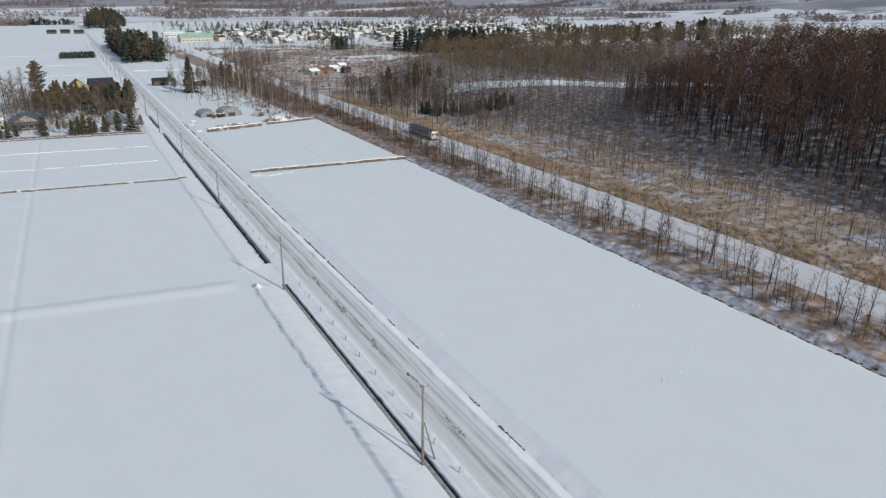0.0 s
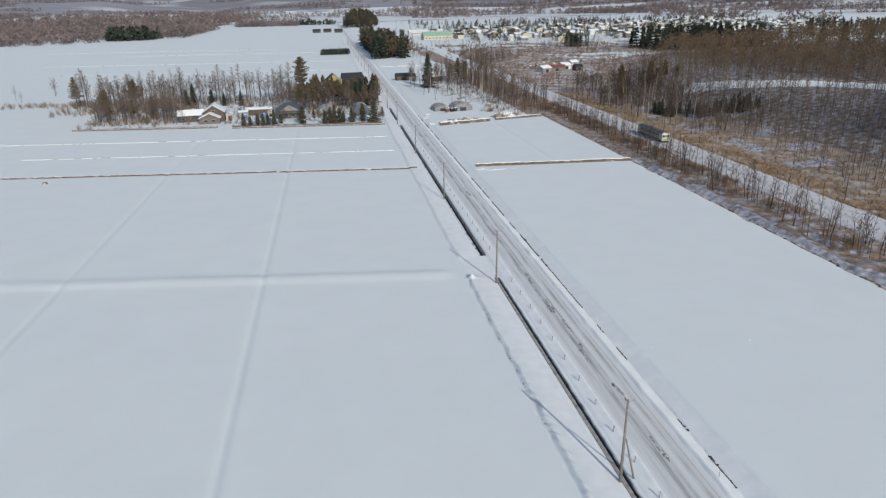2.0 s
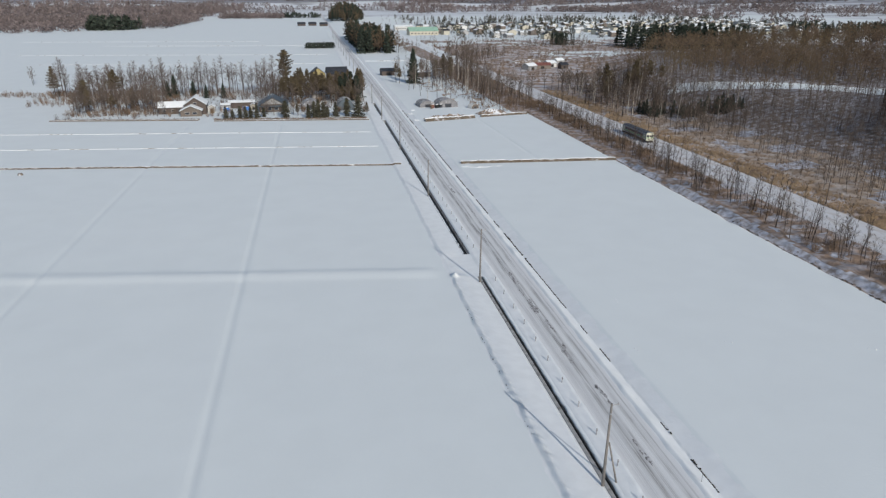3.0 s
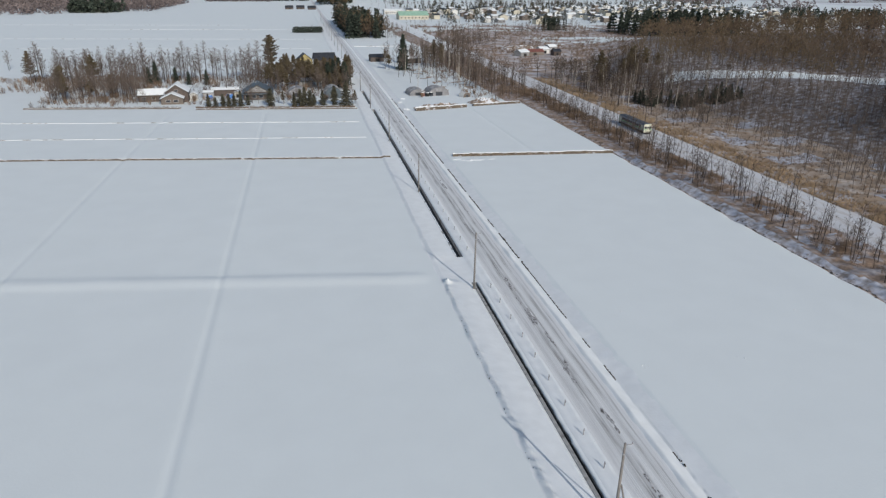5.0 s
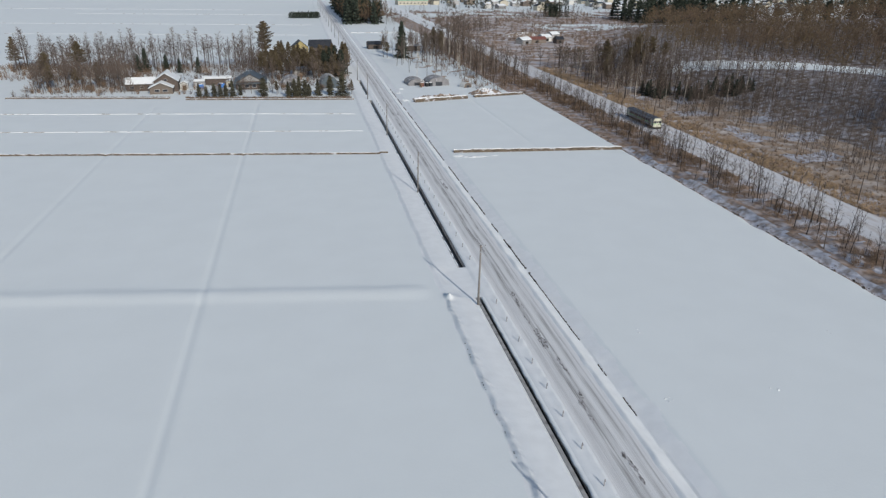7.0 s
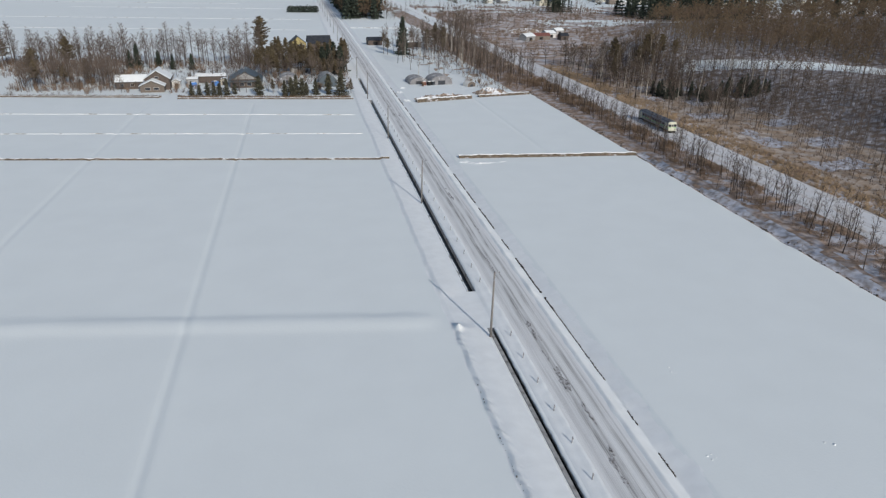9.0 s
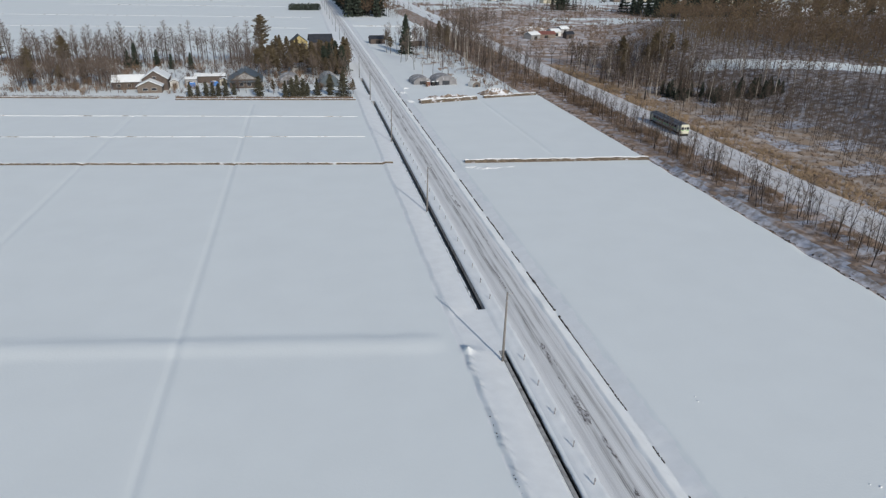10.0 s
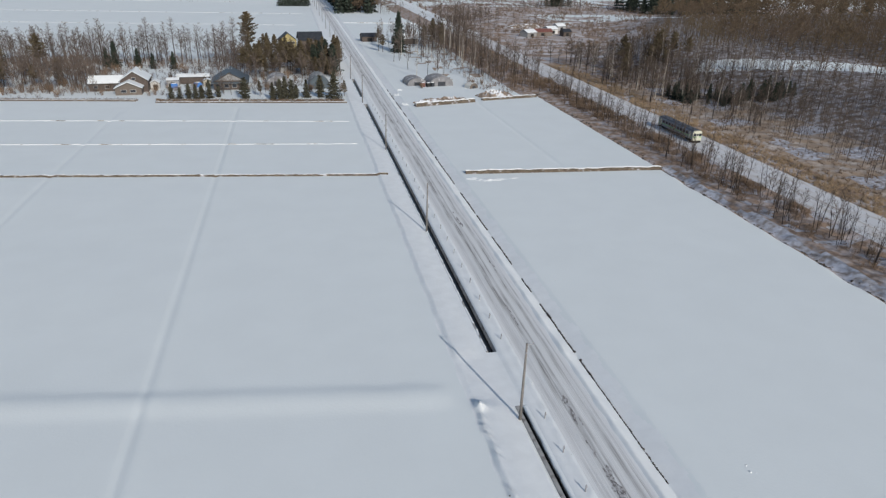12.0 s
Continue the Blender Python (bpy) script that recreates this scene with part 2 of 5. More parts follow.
# ---- mesh helpers ----
class Geo:
    """A growing list of vertices and faces."""

    def __init__(self):
        self.v, self.f, self.m = [], [], []

    def add(self, verts, faces, mat=0):
        k = len(self.v)
        self.v += [tuple(p) for p in verts]
        self.f += [tuple(i + k for i in f) for f in faces]
        self.m += [mat] * len(faces)
        return self

    def box(self, x, y, z, sx, sy, sz, turn=0.0, mat=0, bevel=0.0):
        """A box on its base centre (x, y, z), its upper edges chamfered by bevel."""
        c, s = math.cos(turn), math.sin(turn)
        rings = [(0, 0), (0, sz - bevel), (bevel, sz)] if bevel else [(0, 0), (0, sz)]
        vs = []
        for inset, h in rings:
            for dx, dy in ((-1, -1), (1, -1), (1, 1), (-1, 1)):
                px, py = dx * (sx / 2 - inset), dy * (sy / 2 - inset)
                vs.append((x + px * c - py * s, y + px * s + py * c, z + h))
        top = 4 * (len(rings) - 1)
        fs = [(3, 2, 1, 0), (top, top + 1, top + 2, top + 3)]
        for r in range(len(rings) - 1):
            for i in range(4):
                j = (i + 1) % 4
                fs.append((4 * r + i, 4 * r + j, 4 * r + 4 + j, 4 * r + 4 + i))
        return self.add(vs, fs, mat)

    def tube(self, p, q, r0, r1, n=6, mat=0, caps=True):
        p, q = Vector(p), Vector(q)
        a = (q - p).normalized()
        u = a.cross((0, 0, 1) if abs(a.z) < 0.9 else (1, 0, 0)).normalized()
        w = a.cross(u)
        ring = [u * math.cos(2 * math.pi * i / n) + w * math.sin(2 * math.pi * i / n) for i in range(n)]
        if r1 <= 0.0:
            vs = [p + d * r0 for d in ring] + [q]
            return self.add(vs, [(i, (i + 1) % n, n) for i in range(n)], mat)
        vs = [p + d * r0 for d in ring] + [q + d * r1 for d in ring]
        fs = [(i, (i + 1) % n, n + (i + 1) % n, n + i) for i in range(n)]
        if caps:
            fs += [tuple(range(n))[::-1], tuple(range(n, 2 * n))]
        return self.add(vs, fs, mat)

    def prism(self, profile, y0, y1, turn=0.0, at=(0, 0, 0), mat=0):
        """A profile in x and z drawn out along y, then turned about z and moved."""
        c, s = math.cos(turn), math.sin(turn)
        n = len(profile)
        vs = [(at[0] + x * c - y * s, at[1] + x * s + y * c, at[2] + z) for y in (y0, y1) for x, z in profile]
        fs = [tuple(range(n)), tuple(range(2 * n - 1, n - 1, -1))]
        fs += [((i + 1) % n, i, n + i, n + (i + 1) % n) for i in range(n)]
        return self.add(vs, fs, mat)

    def mesh(self, name, mats, smooth=False):
        me = bpy.data.meshes.new(name)
        me.from_pydata(self.v, [], self.f)
        for k in mats if isinstance(mats, (list, tuple)) else [mats]:
            me.materials.append(k)
        if any(self.m):
            me.polygons.foreach_set("material_index", self.m)
        if smooth:
            me.polygons.foreach_set("use_smooth", [True] * len(self.f))
        me.update()
        return me


def part(name, geo, mats, parent=None, label="", smooth=False):
    ob = new(name, geo.mesh(name, mats, smooth))
    if parent:
        ob.parent = parent
    return tagged(ob, label)


def thing(name, x, y, z, turn, label, category, group=""):
    ob = new(name)
    ob.empty_display_size = 0.3
    ob.matrix_basis = Matrix.Translation((x, y, z)) @ Matrix.Rotation(turn, 4, "Z")
    return tagged(ob, label, category, group)


def S(a, b, t):
    k = np.clip((np.asarray(t, float) - a) / (b - a), 0, 1)
    return k * k * (3 - 2 * k)


WAVES = {}


def waves(x, y, size, seed):
    """Soft pseudo-random relief, about -1 to 1, with bumps of the given size."""
    if (size, seed) not in WAVES:
        r = np.random.RandomState(seed)
        WAVES[size, seed] = [(r.uniform(0, 6.283), r.uniform(0, 6.283), 6.283 / size * r.uniform(0.6, 1.7)) for i in range(7)]
    out = 0
    for a, p, k in WAVES[size, seed]:
        out = out + np.sin(k * (x * math.cos(a) + y * math.sin(a)) + p)
    return out / 3.2


# ---- the lie of the land ----
POLE_X, ROAD_L, ROAD_R, FIELD_R = 29.5, 33.3, 41.6, 97.5
RAIL_X, RAIL_Z = 121.0, 0.7


def hill(x, y):
    x, y = np.asarray(x, float), np.asarray(y, float)
    north = 1 - S(450, 690, y)
    east = 1 - S(600, 1000, x)
    h = (10.5 * S(160, 222, x + 0.10 * (y - 260) - 0.55 * np.maximum(y - 380, 0)) + 3.0 * S(240, 380, x) + 5.0 * S(330, 440, x)) * north * east
    return h * (1 + 0.05 * waves(x, y, 70, 3))


def land(x, y):
    x, y = np.broadcast_arrays(np.asarray(x, float), np.asarray(y, float))
    z = 0.03 * waves(x, y, 38, 1) * S(26, 10, x) + 0.03 * waves(x, y, 40, 2) * S(50, 60, x)
    near = 1 - S(900, 1500, y)
    # verge between the left fields and the ditch, its edge carved by the wind
    edge = 24.75 + 0.16 * waves(y, 0 * y, 8, 5) + 0.10 * waves(y + 2.0 * x, 0 * y, 1.5, 6) * (y < 122)
    steep = np.where(y < 121.5, 0.8, 1.0)
    verge = S(0, 1, (x - edge + steep / 2) / steep) * (1 - S(26.2, 30.0, x)) * (0.46 + 0.11 * waves(y + 2.0 * x, 0 * y, 1.7, 7) * (y < 122) * (1 - S(25.2, 25.9, x)))
    verge = verge * np.where(y > 126, 0.72, 1.0)
    z = z + verge * near * (1 - S(120.0, 122.5, y) * (1 - S(131, 134, y)) * 0.7)
    # low farm track across the left fields
    d = y - (128.2 - 0.135 * x)
    z = z + 0.22 * S(-4.6, -1.0, d) * (1 - S(-0.3, 1.8 + 0.3 * waves(x, 0 * x, 7, 34), d)) * (1 - S(20.0, 23.5, x)) * (1 + 0.12 * waves(x, 0 * x, 11, 33))
    z = z - 0.2 * np.exp(-(((x - 72.5 + 0.02 * (y - 255)) / 0.5) ** 2)) * (y > 216) * (y < 298)
    # old wheel ruts under the snow, seen as shallow troughs
    for cx, wide in ((-14.9 + 0.006 * (y - 130), 0.8), (-53.5 + 0.01 * (y - 130), 0.9)):
        z = z - 0.19 * np.exp(-(((x - cx) / (0.62 * wide)) ** 2)) * (y < 300) + 0.05 * np.exp(-(((x - cx - 1.2) / wide) ** 2)) * (y < 300)
    z = z + 0.8 * np.exp(-(((x - 25.3) / 0.6) ** 2) - ((y - 120.9) / 0.8) ** 2)
    # strip with the guard posts, and the road bed
    z = z + 0.22 * S(30.9, 31.6, x) * (1 - S(32.9, 34.0, x)) * near
    z = z + (0.10 + 0.05 * waves(y, 0 * y, 3, 8)) * np.exp(-(((x - 33.1) / 0.35) ** 2)) * near
    # ploughed bank and the trough behind it
    lump = 1 + 0.25 * waves(y, 0 * y, 9, 9)
    edge = 42.25 + 0.07 * waves(y, 0 * y, 4, 10)
    down = np.clip((x - 40.2) / (edge - 40.2), 0, 1)
    bank = S(39.4, 40.3, x + 0.12 * waves(y, 0 * y, 5, 17)) * (0.38 * lump - (0.38 * lump + 0.80) * down)
    rise = np.clip((x - edge) / 2.8, 0, 1)
    z = z + np.where(x < edge, bank, -0.80 * (1 - rise) ** 1.05 * (0.85 + 0.15 * waves(y, 0 * y, 16, 11))) * near
    # drain along the right fields, scrub bank, railway
    wob = 0.5 * waves(y, 0 * y, 14, 12)
    z = z - 1.15 * np.exp(-(((x - 100.3 - wob) / 1.5) ** 2)) * (1 - 0.75 * S(206, 216, y)) * (1 - S(320, 335, y))
    z = z + 0.25 * waves(x, y, 6, 13) * S(101, 103, x) * (1 - S(113, 116, x))
    bed = RAIL_Z * S(114.5, 118.0, x) * (1 - S(126.5, 130.0, x))
    z = z + bed + 0.2 * waves(x, y, 8, 14) * S(130, 134, x) * (1 - S(300, 340, x))
    z = z + hill(x, y)
    z = z + 9.0 * np.exp(-(((x - 80) / 110) ** 2) - ((y - 1640) / 130) ** 2) * S(40, 60, x)
    # distant rising ground
    far = S(2900, 4700, np.hypot(x, y))
    z = z + far * (95 + 34 * waves(x, y, 1700, 21) + 16 * waves(x, y, 600, 22))
    return z


def ditch(x, y):
    """True inside the roadside ditch."""
    return (x > 29.78) & (x < 30.98) & ((y < 120.5) | ((y > 132.8) & (y < 300.0)) | ((y > 313.0) & (y < 352.0)))


def graded(points):
    """Stations from (position, step) pairs."""
    out = []
    for (a, step), (b, _) in zip(points, points[1:]):
        out += list(np.arange(a, b - step * 0.4, step))
    return np.array(out + [points[-1][0]])


def zone(x, y):
    """Which material the ground has: 0 snow, 1 drifts, 2 marsh, 3 scrub, 4 wood floor, 5 far land."""
    k = np.zeros(x.shape, int)
    k[(x > 24.3 + 0.2 * waves(y, 0 * y, 5, 74)) & (x < 44.6 + 0.4 * waves(y, 0 * y, 9, 75)) & (y < 900)] = 1
    k[(x > FIELD_R) & (y < 760)] = 3
    # Shade-blue snow along the drain, with patches of it further east.
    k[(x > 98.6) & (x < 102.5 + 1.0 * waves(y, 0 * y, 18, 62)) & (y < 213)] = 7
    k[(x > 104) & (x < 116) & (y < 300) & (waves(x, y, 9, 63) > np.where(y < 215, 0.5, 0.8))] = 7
    k[(x > 129) & (x < 139 + 2.5 * waves(y, 0 * y, 22, 68)) & (y < 420)] = 11
    k[(x > 115.5) & (x < 129.5) & (y < 520)] = 8
    k[(x > 138) & (y < 330)] = 2
    k[(x > 142) & (y < 330) & (waves(x, y, 26, 66) > 0.45)] = 7
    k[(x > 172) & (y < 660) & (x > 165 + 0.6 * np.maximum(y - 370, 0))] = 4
    # Floor with crown shade in its colour, below the closed woods.
    k[(k == 4) & (x > 250) & ((y > 300) | (x > 390))] = 10
    k[(k == 4) & (y < 258) & (y < 1.07 * x) & (x > 190 + 0.10 * (y - 60) + 4 * waves(x, y, 18, 69))] = 10
    u, w = (x - 221) * 0.707 - (y - 302) * 0.707, (x - 221) * 0.707 + (y - 302) * 0.707
    k[(np.abs(w - 0.09 * (u + 47)) < 14 - 0.08 * np.abs(u)) & (u > -50) & (u < 92)] = 0
    k[(x > 128) & (y >= 760) & (y < 850) & (x < 420) & (waves(x, y, 45, 67) > 0.0)] = 3
    k[(x > 66) & (x < FIELD_R) & (y > 345) & (y < 480) & (waves(x, y, 9, 61) > 0.75)] = 2
    k[(x > 90) & (x < 115) & (y > 308) & (y < 500)] = 3
    k[(x > 215) & (x < 330) & (y > 585) & (y < 665) & (waves(x, y, 60, 64) > -0.3)] = 0
    k[(k == 3) & (x > 129) & (y > 400)] = 11
    k[(x > 114) & (x < 131) & (y >= 520) & (y < 1300)] = 1
    k[(x > 96) & (x < 114) & (y > 612) & (y < 860) & (waves(x, y, 14, 76) > -0.1)] = 3
    k[(y > 1950) | (np.abs(x) > 1300)] = 5
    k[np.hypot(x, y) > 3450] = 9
    return k


def ground_sheet():
    xs = graded([(-4600, 400), (-1400, 100), (-400, 25), (-120, 6), (-60, 0.5), (-48, 3), (-20, 0.4), (-9, 3), (10, 1.2), (22, 0.4), (23.8, 0.13), (25.8, 0.34), (29.2, 0.58), (29.78, 0.04), (29.82, 0.56),
                 (30.38, 0.56), (30.94, 0.04), (30.98, 0.32), (39.4, 0.15), (43.0, 0.25), (46, 1.0), (50, 4), (70, 0.45), (76, 4), (94, 1.0), (140, 3), (300, 8), (500, 25), (1000, 120), (4600, 1)])
    ys = graded([(-400, 60), (0, 10), (40, 0.38), (120.5, 0.05), (120.55, 0.7), (132.75, 0.05), (132.8, 1.2), (300, 0.05), (300.05, 1.0), (312.95, 0.05), (313, 1.5),
                 (352, 0.05), (352.05, 3), (500, 8), (800, 25), (1500, 45), (4750, 1)])
    X, Y = np.meshgrid(xs, ys)
    Z = land(X, Y)
    Z = np.where(ditch(X, Y), -1.15, Z)
    nx, ny = len(xs), len(ys)
    V = np.stack([X, Y, Z], -1).reshape(-1, 3)
    i = (np.arange(ny - 1)[:, None] * nx + np.arange(nx - 1)[None, :]).ravel()
    F = np.stack([i, i + 1, i + nx + 1, i + nx], -1)
    me = bpy.data.meshes.new("ground")
    me.from_pydata(V.tolist(), [], F.tolist())
    for m in (SNOW, DRIFT, MARSH, VERGE, WOODFLOOR, FAR, CONCRETE, BLUESNOW, RAILBED, FARHILL, DARKFLOOR, TANSCRUB):
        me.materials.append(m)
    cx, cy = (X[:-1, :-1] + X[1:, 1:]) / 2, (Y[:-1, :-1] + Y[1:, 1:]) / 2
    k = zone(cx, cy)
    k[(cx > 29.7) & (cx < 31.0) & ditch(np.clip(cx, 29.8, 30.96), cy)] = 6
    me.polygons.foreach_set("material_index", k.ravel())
    me.polygons.foreach_set("use_smooth", [True] * len(F))
    me.update()
    return tagged(new("ground", me), "snow-covered farmland with ditch, scrub and a wooded hill", "ground", kind="structure")


ground_sheet()


def strip(name, columns, y0, y1, step, lift, mats, label, category, grow=1.0, mat_of=None):
    """A long thin sheet that follows the land at the given x columns."""
    ys = [y0]
    while ys[-1] < y1:
        ys.append(min(ys[-1] + step, y1))
        step *= grow
    X, Y = np.meshgrid(columns, ys)
    Z = lift(X, Y)
    n = len(columns)
    g = Geo()
    faces = [(r * n + c, r * n + c + 1, r * n + n + c + 1, r * n + n + c) for r in range(len(ys) - 1) for c in range(n - 1)]
    g.add(np.stack([X, Y, Z], -1).reshape(-1, 3).tolist(), faces)
    if mat_of:
        g.m = [mat_of(c) for r in range(len(ys) - 1) for c in range(n - 1)]
    ob = new(name, g.mesh(name, mats, True))
    return tagged(ob, label, category, kind="structure")


cols = [33.0, 33.3, 33.7, 34.1, 34.5, 34.9, 35.3, 35.7, 36.1, 36.5, 36.9, 37.3, 37.8, 38.2, 38.6, 39.0, 39.4, 39.7, 39.95]


def road_surface(x, y):
    """Cambered road with shallow worn tracks and a ragged ridge of loose snow on each side."""
    z = 0.10 + 0.05 * np.clip(1 - ((x - 36.5) / 3.6) ** 2, -1, 1) - 0.012 * waves(x, y, 3, 31)
    for c in (34.45, 35.9, 38.15):
        z = z - 0.025 * np.exp(-(((x - c) / 0.4) ** 2))
    return z + 0.05 * np.exp(-(((x - 33.3) / 0.3) ** 2)) * (1 + 0.6 * waves(y, 0 * y, 2.5, 35))


strip("road", cols, -60, 2300, 1.6, road_surface, [ROAD, DRIFT], "country road of packed grey snow with darker wheel tracks", "road", 1.01, lambda c: 1 if c in (0, 17) else 0)
g = Geo()
for a, b in ((-60, 120.4), (132.9, 299.9), (313.1, 351.9)):
    g.box(30.38, (a + b) / 2, -1.0, 1.1, b - a, 0.12)
tagged(part("ditch_water", g, WATER), "dark open water in the roadside ditch", "water", kind="structure")
for a, b in ((-60, 120.4), (132.9, 299.9), (313.1, 351.9)):
    g = Geo().box(29.66, (a + b) / 2, -1.1, 0.26, b - a, 1.22, bevel=0.03)
    tagged(part("ditch_wall", g if b > 130 else Geo().box(30.0, (a + b) / 2, -1.1, 0.5, b - a, 1.19, bevel=0.04), CONCRETE), "weathered grey concrete ditch wall", "wall", kind="structure")


def snow_ledge(side, y0, y1, base):
    """Snow that overhangs the narrow stretch of the ditch, with a ragged lip."""
    ys = np.arange(y0, y1, 0.35)
    lip = base + 0.05 * waves(ys, 0 * ys, 3, 41 + side) + 0.03 * waves(ys, 0 * ys, 0.9, 44 + side)
    back = np.full(len(ys), 31.35 if side > 0 else 29.4)
    top = 0.13 + 0.03 * waves(ys, 0 * ys, 5, 47 + side)
    rows = ((back, land(back, ys) - 0.05), ((lip + back) / 2, np.maximum(land((lip + back) / 2, ys), top) + 0.02), (lip - 0.04 * side, top), (lip, top - 0.08), (lip + 0.03 * side, top - 0.3))
    V = np.stack([np.stack([x, ys, z], -1) for x, z in rows], 1).reshape(-1, 3)
    k = len(rows)
    F = [(i * k + j, i * k + j + 1, i * k + k + j + 1, i * k + k + j)[::side] for i in range(len(ys) - 1) for j in range(k - 1)]
    tagged(part("snow_ledge", Geo().add(V.tolist(), F), DRIFT, smooth=True), "ragged snow overhanging the roadside ditch", "snow", kind="structure")


snow_ledge(1, -60, 120.3, 30.70)
snow_ledge(-1, 133.0, 299.8, 29.74)
snow_ledge(-1, 313.2, 351.8, 29.74)


# ---- trees ----
def spike(V, F, p, q, r):
    """A thin three-sided twig from p to q."""
    a = q - p
    u = a.cross(Vector((0.3, 0.2, 1)))
    u = u.normalized() if u.length > 1e-6 else Vector((1, 0, 0))
    w = a.cross(u).normalized()
    k = len(V)
    V += [p + u * r, p - u * r * 0.5 + w * r * 0.87, p - u * r * 0.5 - w * r * 0.87, q]
    F += [(k, k + 1, k + 3), (k + 1, k + 2, k + 3), (k + 2, k, k + 3)]


def blade(V, F, p, q, r, rnd):
    """A thin flat twig, one triangle."""
    a = q - p
    u = a.cross(Vector((rnd.uniform(-1, 1), rnd.uniform(-1, 1), rnd.uniform(-1, 1))))
    u = u.normalized() * r if u.length > 1e-6 else Vector((r, 0, 0))
    k = len(V)
    V += [p + u, p - u, q]
    F.append((k, k + 1, k + 2))


def stem(V, F, pts, radii, n=5):
    k = len(V)
    for p, r in zip(pts, radii):
        for i in range(n):
            a = 2 * math.pi * i / n
            V.append(p + Vector((math.cos(a) * r, math.sin(a) * r, 0)))
    for j in range(len(pts) - 1):
        for i in range(n):
            F.append((k + j * n + i, k + j * n + (i + 1) % n, k + j * n + n + (i + 1) % n, k + j * n + n + i))


def bare_tree(seed, h, spread, limbs, twigs, fine, start=0.3, rise=0.9, thick=0.012, lean=0.04, twig_r=0.022, n=5):
    """Leafless broadleaf tree: (trunk V, F), (crown V, F)."""
    r = random.Random(seed)
    TV, TF, CV, CF = [], [], [], []
    dx, dy = r.uniform(-lean, lean), r.uniform(-lean, lean)
    pts = [Vector((dx * h * t + 0.02 * h * math.sin(3 * t + seed), dy * h * t + 0.02 * h * math.cos(2.3 * t + seed), h * t - 0.3 * (t == 0))) for t in (0, 0.25, 0.5, 0.75, 1.0)]
    stem(TV, TF, pts, [h * thick * k for k in (1.15, 0.9, 0.68, 0.4, 0.12)], n)

    def along(t):
        i = min(int(t * 4), 3)
        return pts[i].lerp(pts[i + 1], t * 4 - i)

    for i in range(limbs):
        t = start + (0.97 - start) * (i + r.random()) / limbs
        p = along(t)
        a = i * 2.4 + r.uniform(-0.5, 0.5)
        reach = spread * (1.05 - 0.75 * (t - start) / (1 - start)) * r.uniform(0.7, 1.15)
        d = Vector((math.cos(a), math.sin(a), rise * r.uniform(0.6, 1.4))).normalized()
        q = p + d * reach
        spike(CV, CF, p, q, max(h * thick * 0.32, 0.03))
        for j in range(twigs):
            s = r.uniform(0.25, 1.0)
            b = p.lerp(q, s)
            e = (d + Vector((r.uniform(-1, 1), r.uniform(-1, 1), r.uniform(-0.2, 0.9)))).normalized()
            c = b + e * reach * r.uniform(0.25, 0.5)
            blade(CV, CF, b, c, twig_r * 1.6, r)
            for _ in range(fine):
                o = b.lerp(c, r.uniform(0.3, 1.0))
                e2 = (e + Vector((r.uniform(-1, 1), r.uniform(-1, 1), r.uniform(-0.3, 0.8)))).normalized()
                blade(CV, CF, o, o + e2 * reach * r.uniform(0.16, 0.34), twig_r * 1.2, r)
    return (TV, TF), (CV, CF)


def larch_tree(seed, h, spread, whorls, per, fine, twig_r=0.03, n=4, start=0.35, up=0.0):
    """Leafless larch: straight tall trunk, short level limbs."""
    r = random.Random(seed)
    TV, TF, CV, CF = [], [], [], []
    pts = [Vector((0, 0, -0.4)), Vector((r.uniform(-.1, .1), r.uniform(-.1, .1), h * 0.5)), Vector((r.uniform(-.2, .2), r.uniform(-.2, .2), h))]
    stem(TV, TF, pts, [h * 0.014, h * 0.009, 0.02], n)
    for i in range(whorls):
        t = start + (0.98 - start) * (i + r.random()) / whorls
        p = pts[1].lerp(pts[2], max(0, t * 2 - 1)) if t > 0.5 else pts[0].lerp(pts[1], t * 2)
        for j in range(per):
            a = r.uniform(0, 6.3)
            reach = spread * (1.1 - t) / (1.1 - start) * r.uniform(0.6, 1.2) + 0.2
            d = Vector((math.cos(a), math.sin(a), r.uniform(-0.1, 0.45) + up)).normalized()
            q = p + d * reach
            spike(CV, CF, p, q, twig_r * 1.5)
            for _ in range(fine):
                b = p.lerp(q, r.uniform(0.3, 1))
                e = Vector((r.uniform(-1, 1), r.uniform(-1, 1), r.uniform(-0.4, 0.7) + up)).normalized()
                blade(CV, CF, b, b + e * reach * 0.4, twig_r * 1.2, r)
    return (TV, TF), (CV, CF)


